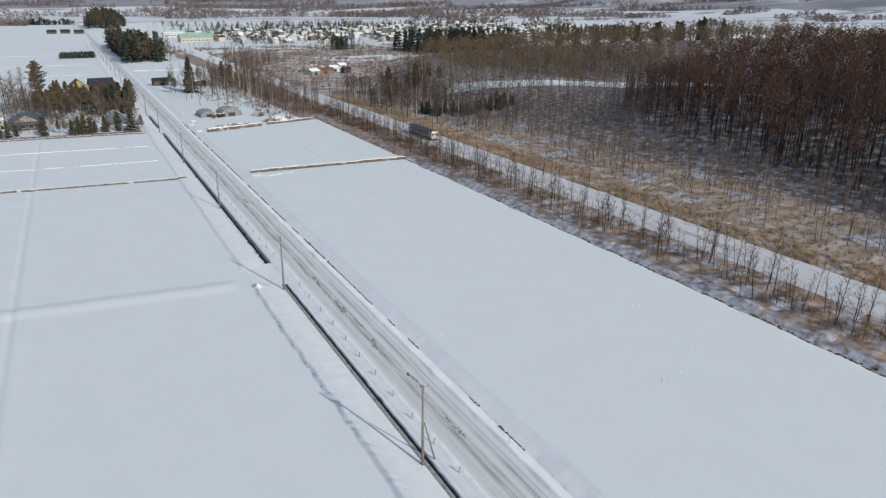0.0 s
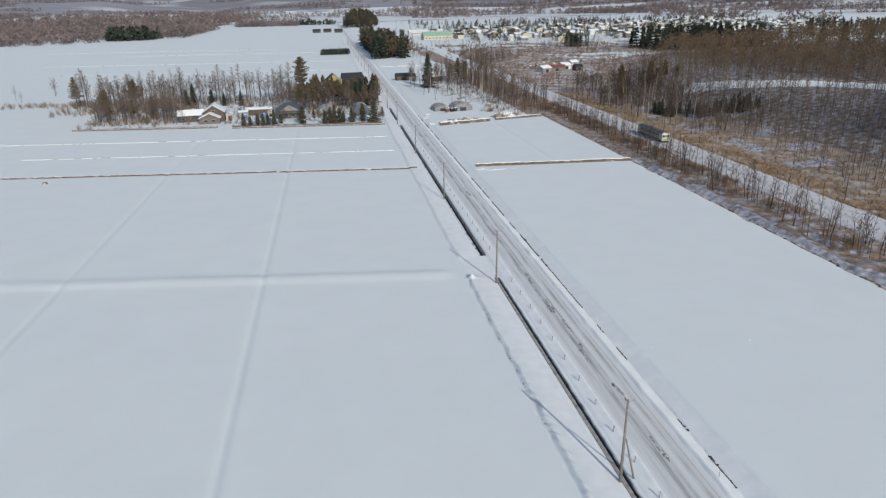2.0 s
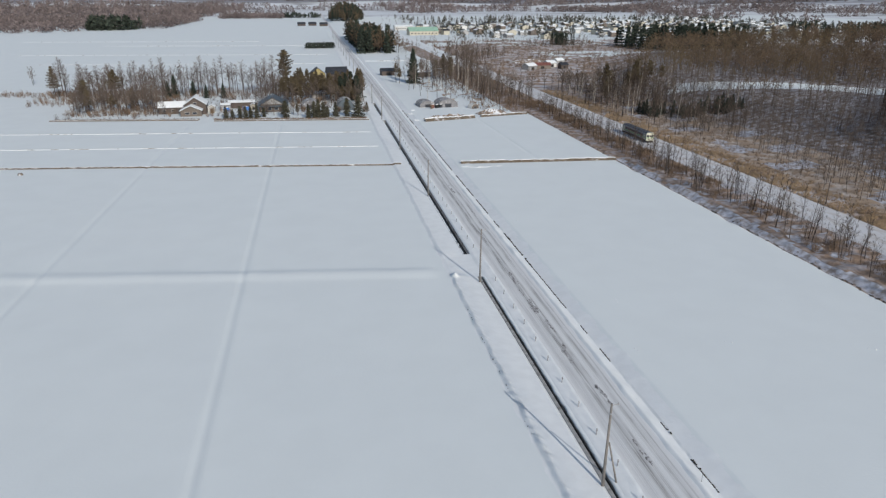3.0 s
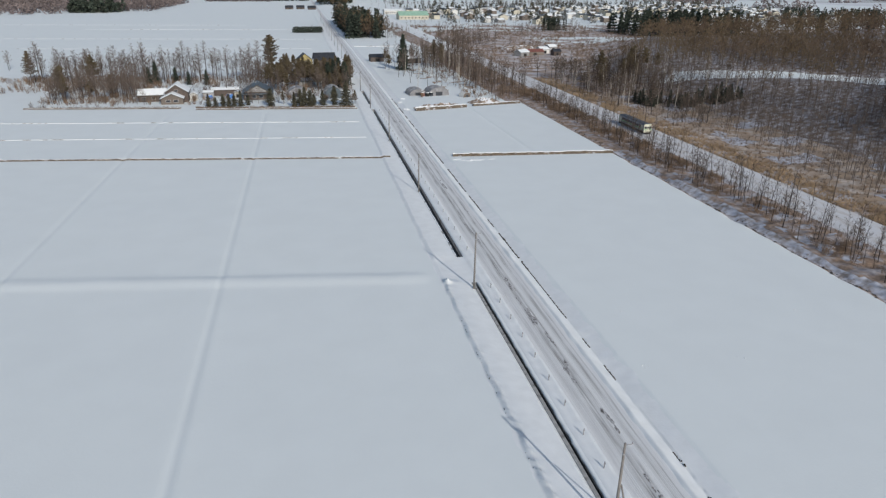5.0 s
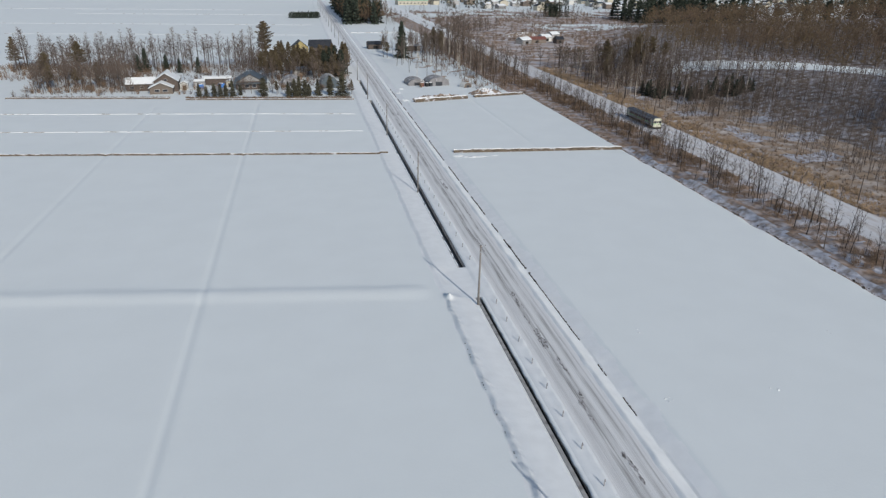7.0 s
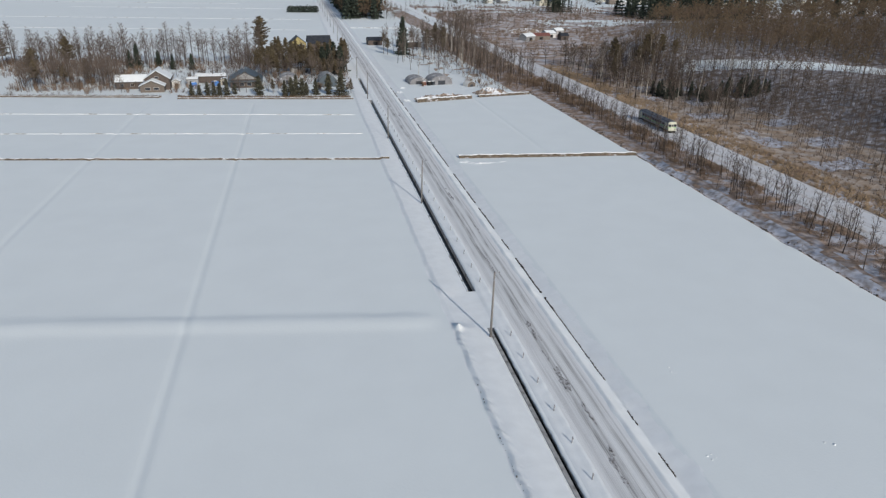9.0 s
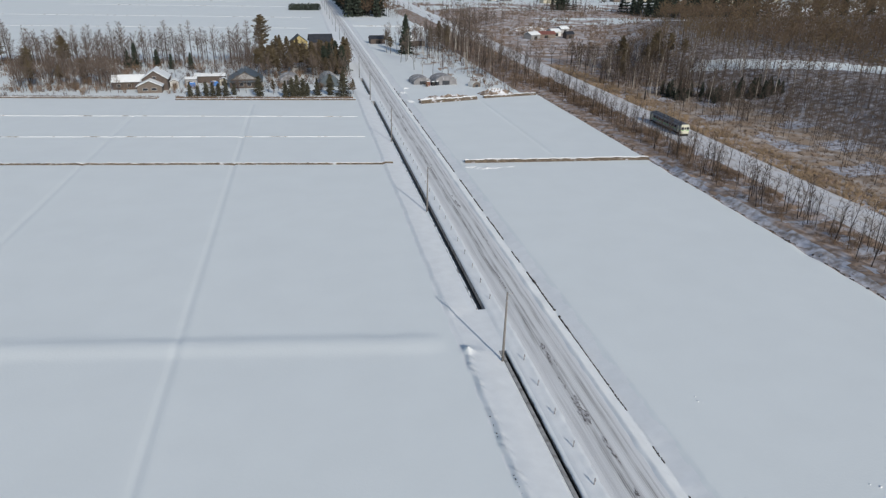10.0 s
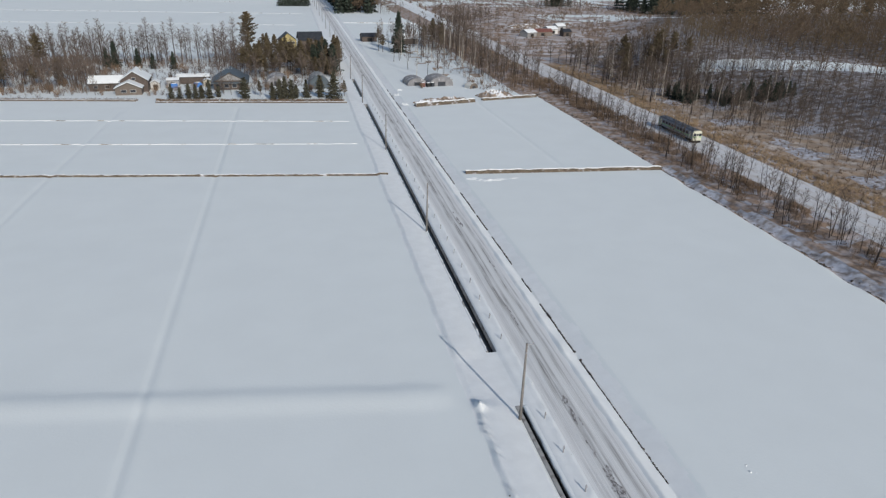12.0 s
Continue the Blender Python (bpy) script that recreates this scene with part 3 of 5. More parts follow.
def conifer(seed, h, spread, layers, per, tufts, start=0.08, droop=-0.25, size=0.35, round_top=False, n=5):
    """Evergreen: limbs in layers, each carrying small needle tufts."""
    r = random.Random(seed)
    TV, TF, CV, CF = [], [], [], []
    stem(TV, TF, [Vector((0, 0, -0.3)), Vector((0, 0, h * 0.5)), Vector((0, 0, h * 0.96))], [h * 0.018, h * 0.011, 0.03], n)
    for i in range(layers):
        t = start + (1 - start) * i / (layers - 0.6)
        k = (t - start) / (1 - start)
        wide = (1.02 - k) ** 0.55 * (0.55 + 0.45 * min(1, 3 * k)) if round_top else (1 - k) ** 0.85 + 0.04
        for j in range(per):
            a = 6.283 * (j + r.random()) / per + i
            reach = spread * wide * (r.uniform(0.4, 1.2) if round_top else r.uniform(0.5, 1.18)) * (1 + 0.18 * math.sin(a * 2 + seed))
            p = Vector((0, 0, h * t * r.uniform(0.95, 1.03)))
            d = Vector((math.cos(a), math.sin(a), droop + r.uniform(-0.12, 0.12) + (0.5 * k if not round_top else 0.3)))
            q = p + d * reach
            spike(CV, CF, p, q, 0.04)
            for s in range(tufts):
                f = 0.25 + 0.75 * (s + r.random()) / tufts
                b = p.lerp(q, f)
                for _ in range(2):
                    e = Vector((r.uniform(-1, 1), r.uniform(-1, 1), r.uniform(-0.5, 0.6))).normalized() * size * r.uniform(0.7, 1.4)
                    o = e.cross(Vector((r.uniform(-1, 1), r.uniform(-1, 1), r.uniform(-1, 1)))).normalized() * size * 0.55
                    m = len(CV)
                    CV += [b - o, b + o, b + e + o * 0.2]
                    CF.append((m, m + 1, m + 2))
    return (TV, TF), (CV, CF)


def bush(seed, h, spread, stems, fine, twig_r=0.02):
    r = random.Random(seed)
    CV, CF = [], []
    for i in range(stems):
        a = r.uniform(0, 6.3)
        p = Vector((math.cos(a), math.sin(a), 0)) * spread * r.uniform(0, 0.35) - Vector((0, 0, 0.2))
        q = Vector((math.cos(a), math.sin(a), 0)) * spread * r.uniform(0.2, 1) + Vector((0, 0, h * r.uniform(0.6, 1.1)))
        spike(CV, CF, p, q, twig_r * 1.6)
        for _ in range(fine):
            b = p.lerp(q, r.uniform(0.35, 0.95))
            e = Vector((r.uniform(-1, 1), r.uniform(-1, 1), r.uniform(0.1, 1.2))).normalized()
            blade(CV, CF, b, b + e * h * r.uniform(0.15, 0.35), twig_r * 1.2, r)
    return ([], []), (CV, CF)


def puff(seed, h, w, n, size, start=0.2, top=0.8):
    """A distant crown of loose clumps on a trunk; top: how far it narrows upwards."""
    r = random.Random(seed)
    TV, TF, CV, CF = [], [], [], []
    stem(TV, TF, [Vector((0, 0, -0.5)), Vector((0, 0, h * 0.8))], [h * 0.013, h * 0.005], 3)
    for i in range(n):
        k = r.random()
        a, d = r.uniform(0, 6.283), math.sqrt(r.random()) * w * (math.sqrt(max(0.03, 1 - (2 * k - 0.8) ** 2)) * (1 - top) + top * (1 - k))
        b = Vector((math.cos(a) * d, math.sin(a) * d, h * (start + (0.98 - start) * k)))
        e = Vector((r.uniform(-1, 1), r.uniform(-1, 1), r.uniform(-0.3, 1))).normalized() * size * r.uniform(0.6, 1.4)
        blade(CV, CF, b - e * 0.5, b + e, size * 0.4, r)
    return (TV, TF), (CV, CF)


def as_geo(vf):
    g = Geo()
    g.v, g.f = [tuple(p) for p in vf[0]], list(vf[1])
    g.m = [0] * len(g.f)
    return g


class Species:
    """A kind of tree whose variants share meshes between all trees of the kind."""

    def __init__(self, name, variants, bark, leaf):
        self.name, self.kinds = name, []
        for trunk, crown in variants:
            t = as_geo(trunk).mesh("trunk", bark) if trunk[0] else None
            self.kinds.append((t, as_geo(crown).mesh("crown", leaf)))
        self.count = 0

    def plant(self, x, y, scale, label, group, category="tree", z=None, pick=None):
        self.count += 1
        t, c = self.kinds[(self.count if pick is None else pick) % len(self.kinds)]
        ob = thing(self.name, x, y, float(land(x, y)) if z is None else z, random.uniform(0, 6.28), label, category, group)
        ob.scale = (scale, scale, scale * random.uniform(0.92, 1.08))
        for nm, me in (("trunk", t), ("crown", c)):
            if me:
                p = new(nm, me)
                p.parent = ob
        return ob


def scatter(name, variants, spots, mats, label, category, wide=0.0):
    """One joined object of many trees; spots: rows of x, y, z, scale."""
    packs = []
    for trunk, crown in variants:
        tris, mi = [], []
        for k, (v, f) in enumerate((trunk, crown)):
            off = 0 if k == 0 else len(trunk[0])
            for q in f:
                for a in range(1, len(q) - 1):
                    tris.append((q[0] + off, q[a] + off, q[a + 1] + off))
                    mi.append(k)
        packs.append((np.array([tuple(p) for p in list(trunk[0]) + list(crown[0])]), np.array(tris), np.array(mi)))
    VS, FS, MS, base = [], [], [], 0
    rr = np.random.RandomState(len(spots))
    for i, (x, y, z, s) in enumerate(spots):
        v, f, mi = packs[i % len(packs)]
        a = rr.uniform(0, 6.28)
        c, sn = math.cos(a) * s, math.sin(a) * s
        w = np.empty_like(v)
        w[:, 0] = v[:, 0] * c - v[:, 1] * sn + x
        w[:, 1] = v[:, 0] * sn + v[:, 1] * c + y
        w[:, 2] = v[:, 2] * s * rr.uniform(0.9, 1.12) + z
        VS.append(w)
        FS.append(f + base)
        MS.append(mi)
        base += len(v)
    V, F, M = np.concatenate(VS), np.concatenate(FS), np.concatenate(MS)
    me = bpy.data.meshes.new(name)
    me.vertices.add(len(V))
    me.vertices.foreach_set("co", V.ravel())
    me.loops.add(F.size)
    me.loops.foreach_set("vertex_index", F.ravel().astype(np.int32))
    me.polygons.add(len(F))
    me.polygons.foreach_set("loop_start", np.arange(0, F.size, 3, dtype=np.int32))
    me.polygons.foreach_set("loop_total", np.full(len(F), 3, dtype=np.int32))
    for m in mats:
        me.materials.append(m)
    me.polygons.foreach_set("material_index", M.astype(np.int32))
    me.update(calc_edges=True)
    return tagged(new(name, me), label, category, kind="stuff")


def spots(n, x0, x1, y0, y1, s0, s1, seed, keep=None, gap=0.0):
    """Random planting places in a rectangle; keep(x, y) gives the chance that a place is used."""
    r = random.Random(seed)
    out, tries, cells = [], 0, set()
    while len(out) < n and tries < n * 30:
        tries += 1
        x, y = r.uniform(x0, x1), r.uniform(y0, y1)
        if keep and r.random() > keep(x, y):
            continue
        if gap:
            cell = (int(x / gap), int(y / gap))
            if cell in cells:
                continue
            cells.add(cell)
        out.append((x, y, r.uniform(s0, s1)))
    a = np.array(out)
    return np.column_stack([a[:, 0], a[:, 1], land(a[:, 0], a[:, 1]), a[:, 2]]).tolist()


def clearing(x, y):
    u, w = (x - 221) * 0.707 - (y - 302) * 0.707, (x - 221) * 0.707 + (y - 302) * 0.707
    return abs(w - 0.09 * (u + 47)) < 15 - 0.08 * abs(u) and -52 < u < 94


# scrub wood between the fields and the railway
alder = Species("alder_tree", [bare_tree(s, 8.2, 2.0, 12, 6, 4, 0.16, 1.8, 0.0085, 0.12, 0.011) for s in range(9)], LARCHBARK, DARKTWIG)
r = random.Random(4)
for i in range(290):
    y = 42 + 278 * (i + r.random()) / 290
    x = r.choice((r.uniform(103.5, 114), r.uniform(106, 114.5)))
    alder.plant(x, y, r.uniform(0.55, 1.3), "leafless grey-brown alder beside the snowy railway", "alders along the railway")
scatter("scrub", [bush(s, 1.5, 1.1, 8, 5, 0.02) for s in range(5)],
        spots(2600, 102, 115.5, 40, 340, 0.4, 1.25, 5, lambda x, y: (0.3 + 0.7 * float(S(150, 230, y))) * float(S(103, 107, x)) * (0.15 + 0.85 * float(S(-0.3, 0.6, waves(x, y, 20, 71))))), [SCRUB, SCRUB], "brown leafless scrub along the railway", "scrub")
# reeds beyond the railway
reed = [bush(s, 1.3, 1.1, 12, 0, 0.034) for s in range(6)]
scatter("reeds", reed, spots(5200, 129, 143, 30, 380, 0.35, 0.95, 6, lambda x, y: (1 - float(S(132, 143, x))) * (0.5 + 0.5 * float(S(-0.5, 0.4, waves(x, y, 16, 72))))), [REED, REED], "tall straw-coloured dead reeds", "reeds")
scatter("marsh_grass", reed, spots(3600, 134, 188, 30, 350, 0.25, 0.85, 7, lambda x, y: 0.8 - 0.6 * float(S(140, 175, x))), [REED, SCRUB], "dry grass tussocks in the snowy marsh", "grass")
# marsh wood
marsh_tree = [bare_tree(20 + s, 9.6, 2.3, 9, 6, 2, 0.3, 1.3, 0.0085, 0.05, 0.025, n=3) for s in range(8)]
scatter("marsh_wood", marsh_tree,
        spots(1650, 140, 200, 35, 345, 0.45, 1.15, 8, lambda x, y: 0.2 + 0.8 * float(S(142, 175, x)), 1.5) + spots(330, 186, 235, 200, 258, 0.5, 1.0, 81, lambda x, y: 0 if clearing(x, y) else 1, 1.8), [BARK, TWIG], "thin bare trees in a snowy marsh", "wood")
# dark larch wood
larches = spots(1250, 180, 400, 20, 262, 0.72, 1.15, 9, lambda x, y: 0 if clearing(x, y) or y > 1.07 * x or x < 184 + 0.08 * (y - 60) else (1 if x < 300 else 0.6), 3.9)
larches = [(x, y, z, k * min(1.0, 0.55 + (1.07 * x - y) / 85) * (1.15 if x > 300 else 1.0)) for x, y, z, k in larches]
scatter("larch_wood", [bare_tree(30 + s, 18, 3.5, 12, 7, 8, 0.52, 0.8, 0.011, 0.02, 0.05, n=4) for s in range(7)], [s for s in larches if s[0] < 262], [LARCHBARK, LARCH], "dense leafless larch wood on the hillside", "wood")
scatter("deep_larch_wood", [bare_tree(150 + s, 18, 4.0, 9, 6, 4, 0.52, 0.75, 0.010, 0.02, 0.11, n=3) for s in range(6)], [s for s in larches if s[0] >= 262], [LARCHBARK, LARCH], "closed crowns of the leafless larch wood", "wood")

poles = spots(1300, 188, 300, 20, 262, 0.7, 1.1, 13, lambda x, y: 0 if clearing(x, y) or y > 1.07 * x or x < 186 + 0.08 * (y - 60) else 1)
scatter("larch_poles", [larch_tree(46 + s, 15, 1.6, 4, 3, 1, 0.05, start=0.6, n=3) for s in range(4)], poles, [LARCHBARK, LARCH], "dark crowded stems of suppressed larches", "wood")


def upland(x, y):
    return not clearing(x, y) and not (x < 192 and y < 335) and x > 168 + 0.6 * max(0, y - 370)


hill_tree = [bare_tree(40 + s, 13.5, 3.3, 9, 6, 3, 0.3, 0.95, 0.010, 0.04, 0.052, n=3) for s in range(7)]
canopy_tree = [bare_tree(140 + s, 14.5, 4.3, 9, 6, 4, 0.36, 0.7, 0.009, 0.04, 0.11, n=3) for s in range(7)]
# wood on the hill beyond the clearing
scatter("hill_wood", hill_tree, spots(950, 172, 330, 262, 430, 0.55, 1.1, 10, lambda x, y: 1 if upland(x, y) else 0, 3.2), [BARK, HILLTWIG], "leafless brown wood on the hill", "wood")
scatter("upper_wood", canopy_tree, spots(1350, 235, 640, 200, 670, 0.65, 1.2, 12, lambda x, y: 1 if upland(x, y) and (y > 300 or x > 380) else 0, 5.0), [BARK, HILLTWIG], "broad leafless crowns of the upper hill wood", "wood")


# ---- roadside ----
def utility_pole(x, y, h, strut=False):
    ob = thing("utility_pole", x, y, float(land(x, y)), 0.0, "grey concrete utility pole with a short arm, beside the ditch", "utility pole", "poles along the road")
    part("pole", Geo().tube((0, 0, -0.4), (0.12, 0.03, h), 0.19, 0.11, 10), POLE, ob, smooth=True)
    part("arm", Geo().tube((0.1, 0.03, h - 0.25), (0.95, 0.05, h - 0.2), 0.045, 0.04, 6), POSTGREY, ob, "short steel arm")
    part("insulator", Geo().tube((0.85, 0.05, h - 0.2), (0.85, 0.05, h + 0.02), 0.06, 0.04, 8), POSTGREY, ob, "small grey insulator")
    part("band", Geo().tube((0.08, 0.02, h - 1.3), (0.085, 0.02, h - 1.15), 0.15, 0.15, 10), STEEL, ob, "steel band")
    if strut:
        part("strut", Geo().tube((1.75, 0.1, -0.3), (0.32, 0.08, 5.6), 0.11, 0.09, 8), POLE, ob, "leaning grey strut pole", smooth=True)
    return ob


for i, y in enumerate((59.8, 117.9, 177.8, 238.5, 302.4, 352.0, 402.0)):
    utility_pole(POLE_X + 0.05, y, (10.6, 10.6, 10.1, 10.0, 10.0, 9.5, 9.5)[i], strut=i == 0)


def guard_post(x, y, tilt):
    ob = thing("guard_post", x, y, float(land(x, y)) - 0.1, tilt, "short grey guard-cable post standing in ploughed snow", "post", "guard posts along the road")
    part("post", Geo().tube((0, 0, 0), (0.03, 0, 0.95), 0.07, 0.065, 8), POSTGREY, ob)
    part("cap", Geo().tube((0.03, 0, 0.95), (0.03, 0, 1.0), 0.08, 0.05, 8), POSTGREY, ob, "rounded steel cap")
    part("bracket", Geo().box(0.11, 0, 0.6, 0.07, 0.1, 0.22), STEEL, ob, "cable bracket")


r = random.Random(11)
y = 50.2
while y < 300:
    if not 119.5 < y < 131:
        guard_post(32.45 + r.uniform(-0.06, 0.06), y, r.uniform(-0.4, 0.4))
    y += 6.1

# ---- field banks ----
SNOWYEARTH = material("snowy_bank_earth", (0.30, 0.26, 0.22), 0.95, vary=0.3, scale=1.5, tint=(0.8, 0.82, 0.83), amount=0.9, tint_scale=0.25, bump=0.5, bump_scale=4)


def levee(x0, y0, x1, y1, h, wide, label, seed, soil=EARTH):
    """A low uneven earth bank with a snow cap, between two fields."""
    r = np.random.RandomState(seed)
    n = int(math.hypot(x1 - x0, y1 - y0) / 0.7)
    ob = thing("field_bank", 0, 0, 0, 0, label, "bank", "banks between the fields")
    t = np.linspace(0, 1, n)
    d = np.array((x1 - x0, y1 - y0)) / math.hypot(x1 - x0, y1 - y0)
    nrm = np.array((-d[1], d[0]))
    wob = 0.08 * waves(t * n * 0.7, 0 * t, 6, seed)
    hh = h * (1 + 0.12 * waves(t * n * 0.7, 0 * t, 4, seed + 1))
    for name, prof, mat in (("earth", ((-0.5, -0.1), (-0.42, 0.35), (-0.25, 0.8), (0.0, 0.92), (0.5, -0.1)), soil), ("snow_cap", ((-0.12, 0.86), (-0.05, 1.02), (0.1, 1.12), (0.5, 0.6), (0.9, -0.1)), DRIFT)):
        g = Geo()
        vs = []
        for i in range(n):
            px, py = x0 + (x1 - x0) * t[i], y0 + (y1 - y0) * t[i]
            for a, b in prof:
                o = a * wide + wob[i] + r.uniform(-0.05, 0.05)
                vs.append((px + nrm[0] * o, py + nrm[1] * o, float(land(px, py)) + max(b * hh[i] + r.uniform(-0.05, 0.05), -0.15)))
        k = len(prof)
        fs = [(i * k + j, i * k + j + 1, i * k + k + j + 1, i * k + k + j) for i in range(n - 1) for j in range(k - 1)]
        g.add([(v[0], v[1], v[2]) for v in vs], [f[::-1] for f in fs])
        if name == "snow_cap" and soil == SNOWYEARTH:
            continue
        part(name, g, mat, ob, "" if name == "earth" else "thin cap of drifted snow", smooth=True)


levee(46.4, 214.0, 98.2, 210.2, 0.85, 1.3, "dark earth bank with snow on top between two fields", 1)
levee(-130, 235.6, 27.0, 215.2, 0.45, 0.85, "low earth bank capped with snow between fields", 2)
levee(-110, 262.0, 22.4, 245.8, 0.17, 0.6, "thin snow-covered field bank", 3, SNOWYEARTH)
levee(-130, 293.5, 22.2, 273.8, 0.17, 0.6, "thin snow-covered field bank", 4, SNOWYEARTH)

levee(-112, 321.6, -49.5, 313.6, 0.5, 1.0, "low grassy bank along the farm plot", 5)
levee(-42.5, 310.4, 24.0, 302.8, 0.5, 1.0, "low grassy bank along the farm plot", 6)
levee(47.5, 293.6, 70.8, 299.6, 1.3, 1.8, "earth bank with brown grass below a rubble heap", 11)
levee(74.2, 301.4, 97.0, 305.8, 0.9, 1.5, "earth bank with brown grass at the field end", 12)
for i, (x0, y0, x1, y1) in enumerate(((-210, 600, 10, 575), (-260, 700, 15, 668), (-220, 820, 5, 796), (-330, 905, -60, 880))):
    levee(x0, y0, x1, y1, 0.22, 1.2, "thin snow-covered bank in a distant field", 7 + i, SNOWYEARTH)

levee(44.5, 592, 99, 587, 0.5, 2.0, "snow-covered bank across a field beyond the copse", 15, SNOWYEARTH)

# ---- railway ----
def railway():
    ob = thing("railway_track", RAIL_X, 0, RAIL_Z, 0, "single railway track half buried in snow", "railway")
    for s in (-1, 1):
        g = Geo()
        g.prism(((-0.033, -0.1), (0.033, -0.1), (0.033, 0.018), (-0.033, 0.018)), -40, 900, at=(s * 0.535, 0, 0))
        part("rail", g, RAIL, ob)
    return ob


railway()


# ---- buildings ----
def window(parent, x, y, z, w, h, face="-y"):
    """A framed window set on a wall; face: the way it looks."""
    g, p = Geo(), Geo()
    if face == "-y":
        g.box(x, y - 0.03, z, w + 0.16, 0.1, h + 0.16)
        p.box(x, y - 0.075, z + 0.08, w, 0.04, h)
    else:
        s = -1 if face == "-x" else 1
        g.box(x + s * 0.03, y, z, 0.1, w + 0.16, h + 0.16)
        p.box(x + s * 0.075, y, z + 0.08, 0.04, w, h)
    ob = part("window", g, FRAME, parent)
    part("pane", p, GLASS, ob)


def gable_block(ob, cx, cy, w, d, eave, ridge, wall, roof, snow=0.0, along="y", over=0.5, base=-0.4):
    """Walls and a thick gable roof, the ridge along y or x; a layer of snow may lie on the roof."""
    turn = 0.0 if along == "y" else math.pi / 2
    if along == "x":
        w, d = d, w
    g = Geo().prism(((-w / 2, base), (w / 2, base), (w / 2, eave), (0, ridge), (-w / 2, eave)), -d / 2, d / 2, turn, (cx, cy, 0))
    part("wall", g, wall, ob)
    k = (ridge - eave) / (w / 2)
    e = w / 2 + over
    low = eave - k * over
    up = 0.16
    g = Geo().prism(((-e, low), (0, ridge), (e, low), (e, low + up), (0, ridge + up * 1.2), (-e, low + up)), -d / 2 - over, d / 2 + over, turn, (cx, cy, 0.02))
    rf = part("roof", g, roof, ob)
    if snow:
        g = Geo()
        lo, a = low + up, e - 0.08
        prof = ((-a, lo + k * 0.08), (0, ridge + up * 1.2), (a, lo + k * 0.08), (a, lo + snow * 0.7), (a * 0.5, (lo + ridge + up) / 2 + snow * 1.05), (0, ridge + up + snow * 0.9), (-a * 0.5, (lo + ridge + up) / 2 + snow), (-a, lo + snow * 0.7))
        g.prism(prof, -d / 2 - over + 0.1, d / 2 + over - 0.1, turn, (cx, cy, 0.03))
        part("snow_layer", g, DRIFT, rf, "thick layer of snow")
    return rf


def arch_block(ob, w, d, h, skin, end, rib=True):
    """A round-roofed barn or tunnel house, its end towards -y."""
    n = 12
    prof = [(-w / 2, -0.3)] + [(-w / 2 * math.cos(math.pi * i / n), h * 0.25 + h * 0.75 * math.sin(math.pi * i / n)) for i in range(n + 1)] + [(w / 2, -0.3)]
    part("shell", Geo().prism(prof[::-1], -d / 2, d / 2), skin, ob)
    inner = [(x * 0.96, z * 0.96) for x, z in prof]
    part("end_wall", Geo().prism(inner[::-1], -d / 2 - 0.1, -d / 2 + 0.1), end, ob)
    part("door", Geo().box(0, -d / 2 - 0.14, -0.1, w * 0.32, 0.08, h * 0.5), ROOFDARK, ob, "dark sliding door")
    if rib:
        for i in range(4):
            y = -d / 2 + d * (i + 0.5) / 4
            outer = [(x * 1.015, z * 1.015 + 0.02) for x, z in prof[1:-1]]
            ring = outer + [(x * 0.985, z * 0.985) for x, z in outer[::-1]]
            part("rib", Geo().prism(ring[::-1], y - 0.06, y + 0.06), STEEL, ob)


def old_farmhouse():
    ob = thing("farmhouse", -53.6, 333, float(land(-53.6, 333)), 0.06, "brown weathered farmhouse with snow on its stepped gable roofs", "house")
    gable_block(ob, 0.5, 3, 9.5, 11, 4.3, 7.4, WALLBROWN, ROOFDARK, 0.3)
    gable_block(ob, -1.0, -5.2, 9.0, 5.4, 2.4, 4.4, WALLTAN, ROOFDARK, 0.3)
    gable_block(ob, -10.0, 4.5, 11.5, 7.0, 3.0, 4.9, WALLBROWN, ROOFDARK, 0.3, along="x")
    for x in (-2.6, 0.6):
        window(ob, x, -7.95, 0.9, 1.9, 0.9)
    window(ob, 0.5, -2.5, 4.4, 1.3, 0.9)
    for x in (-13.5, -9.5):
        window(ob, x, 0.95, 1.0, 1.4, 1.0)
    part("door", Geo().box(-6.8, 0.95, -0.1, 1.0, 0.1, 2.1), ROOFDARK, ob, "dark door")
    part("chimney", Geo().box(2.2, 6, 6.0, 0.6, 0.6, 2.2, bevel=0.05), CONCRETE, ob)


def blue_house():
    ob = thing("farmhouse", -18.7, 339, float(land(-18.7, 339)), 0.03, "house with slate-blue sheet gable roof and pale gable", "house")
    gable_block(ob, 0, 0, 12.4, 14, 3.1, 6.6, WALLBROWN, ROOFBLUE, over=0.8)
    part("gable", Geo().prism(((-4.8, 3.55), (4.8, 3.55), (0, 6.2)), -7.14, -7.02), WALLGREY, ob, "pale grey boarded gable")
    part("porch_roof", Geo().prism(((-7.2, 2.6), (7.2, 2.6), (7.0, 3.1), (-7.0, 3.1)), -8.6, -7.1), ROOFBLUE, ob, "slate-blue porch roof")
    for x in (-4.4, -1.5, 1.5):
        window(ob, x, -7.05, 0.8, 1.7, 1.3)
    part("door", Geo().box(4.4, -7.06, -0.1, 1.1, 0.1, 2.1), ROOFDARK, ob, "dark door")
    part("skylight", Geo().box(-0.1, 3.5, 6.25, 1.6, 1.2, 0.4, bevel=0.1), FRAME, ob)


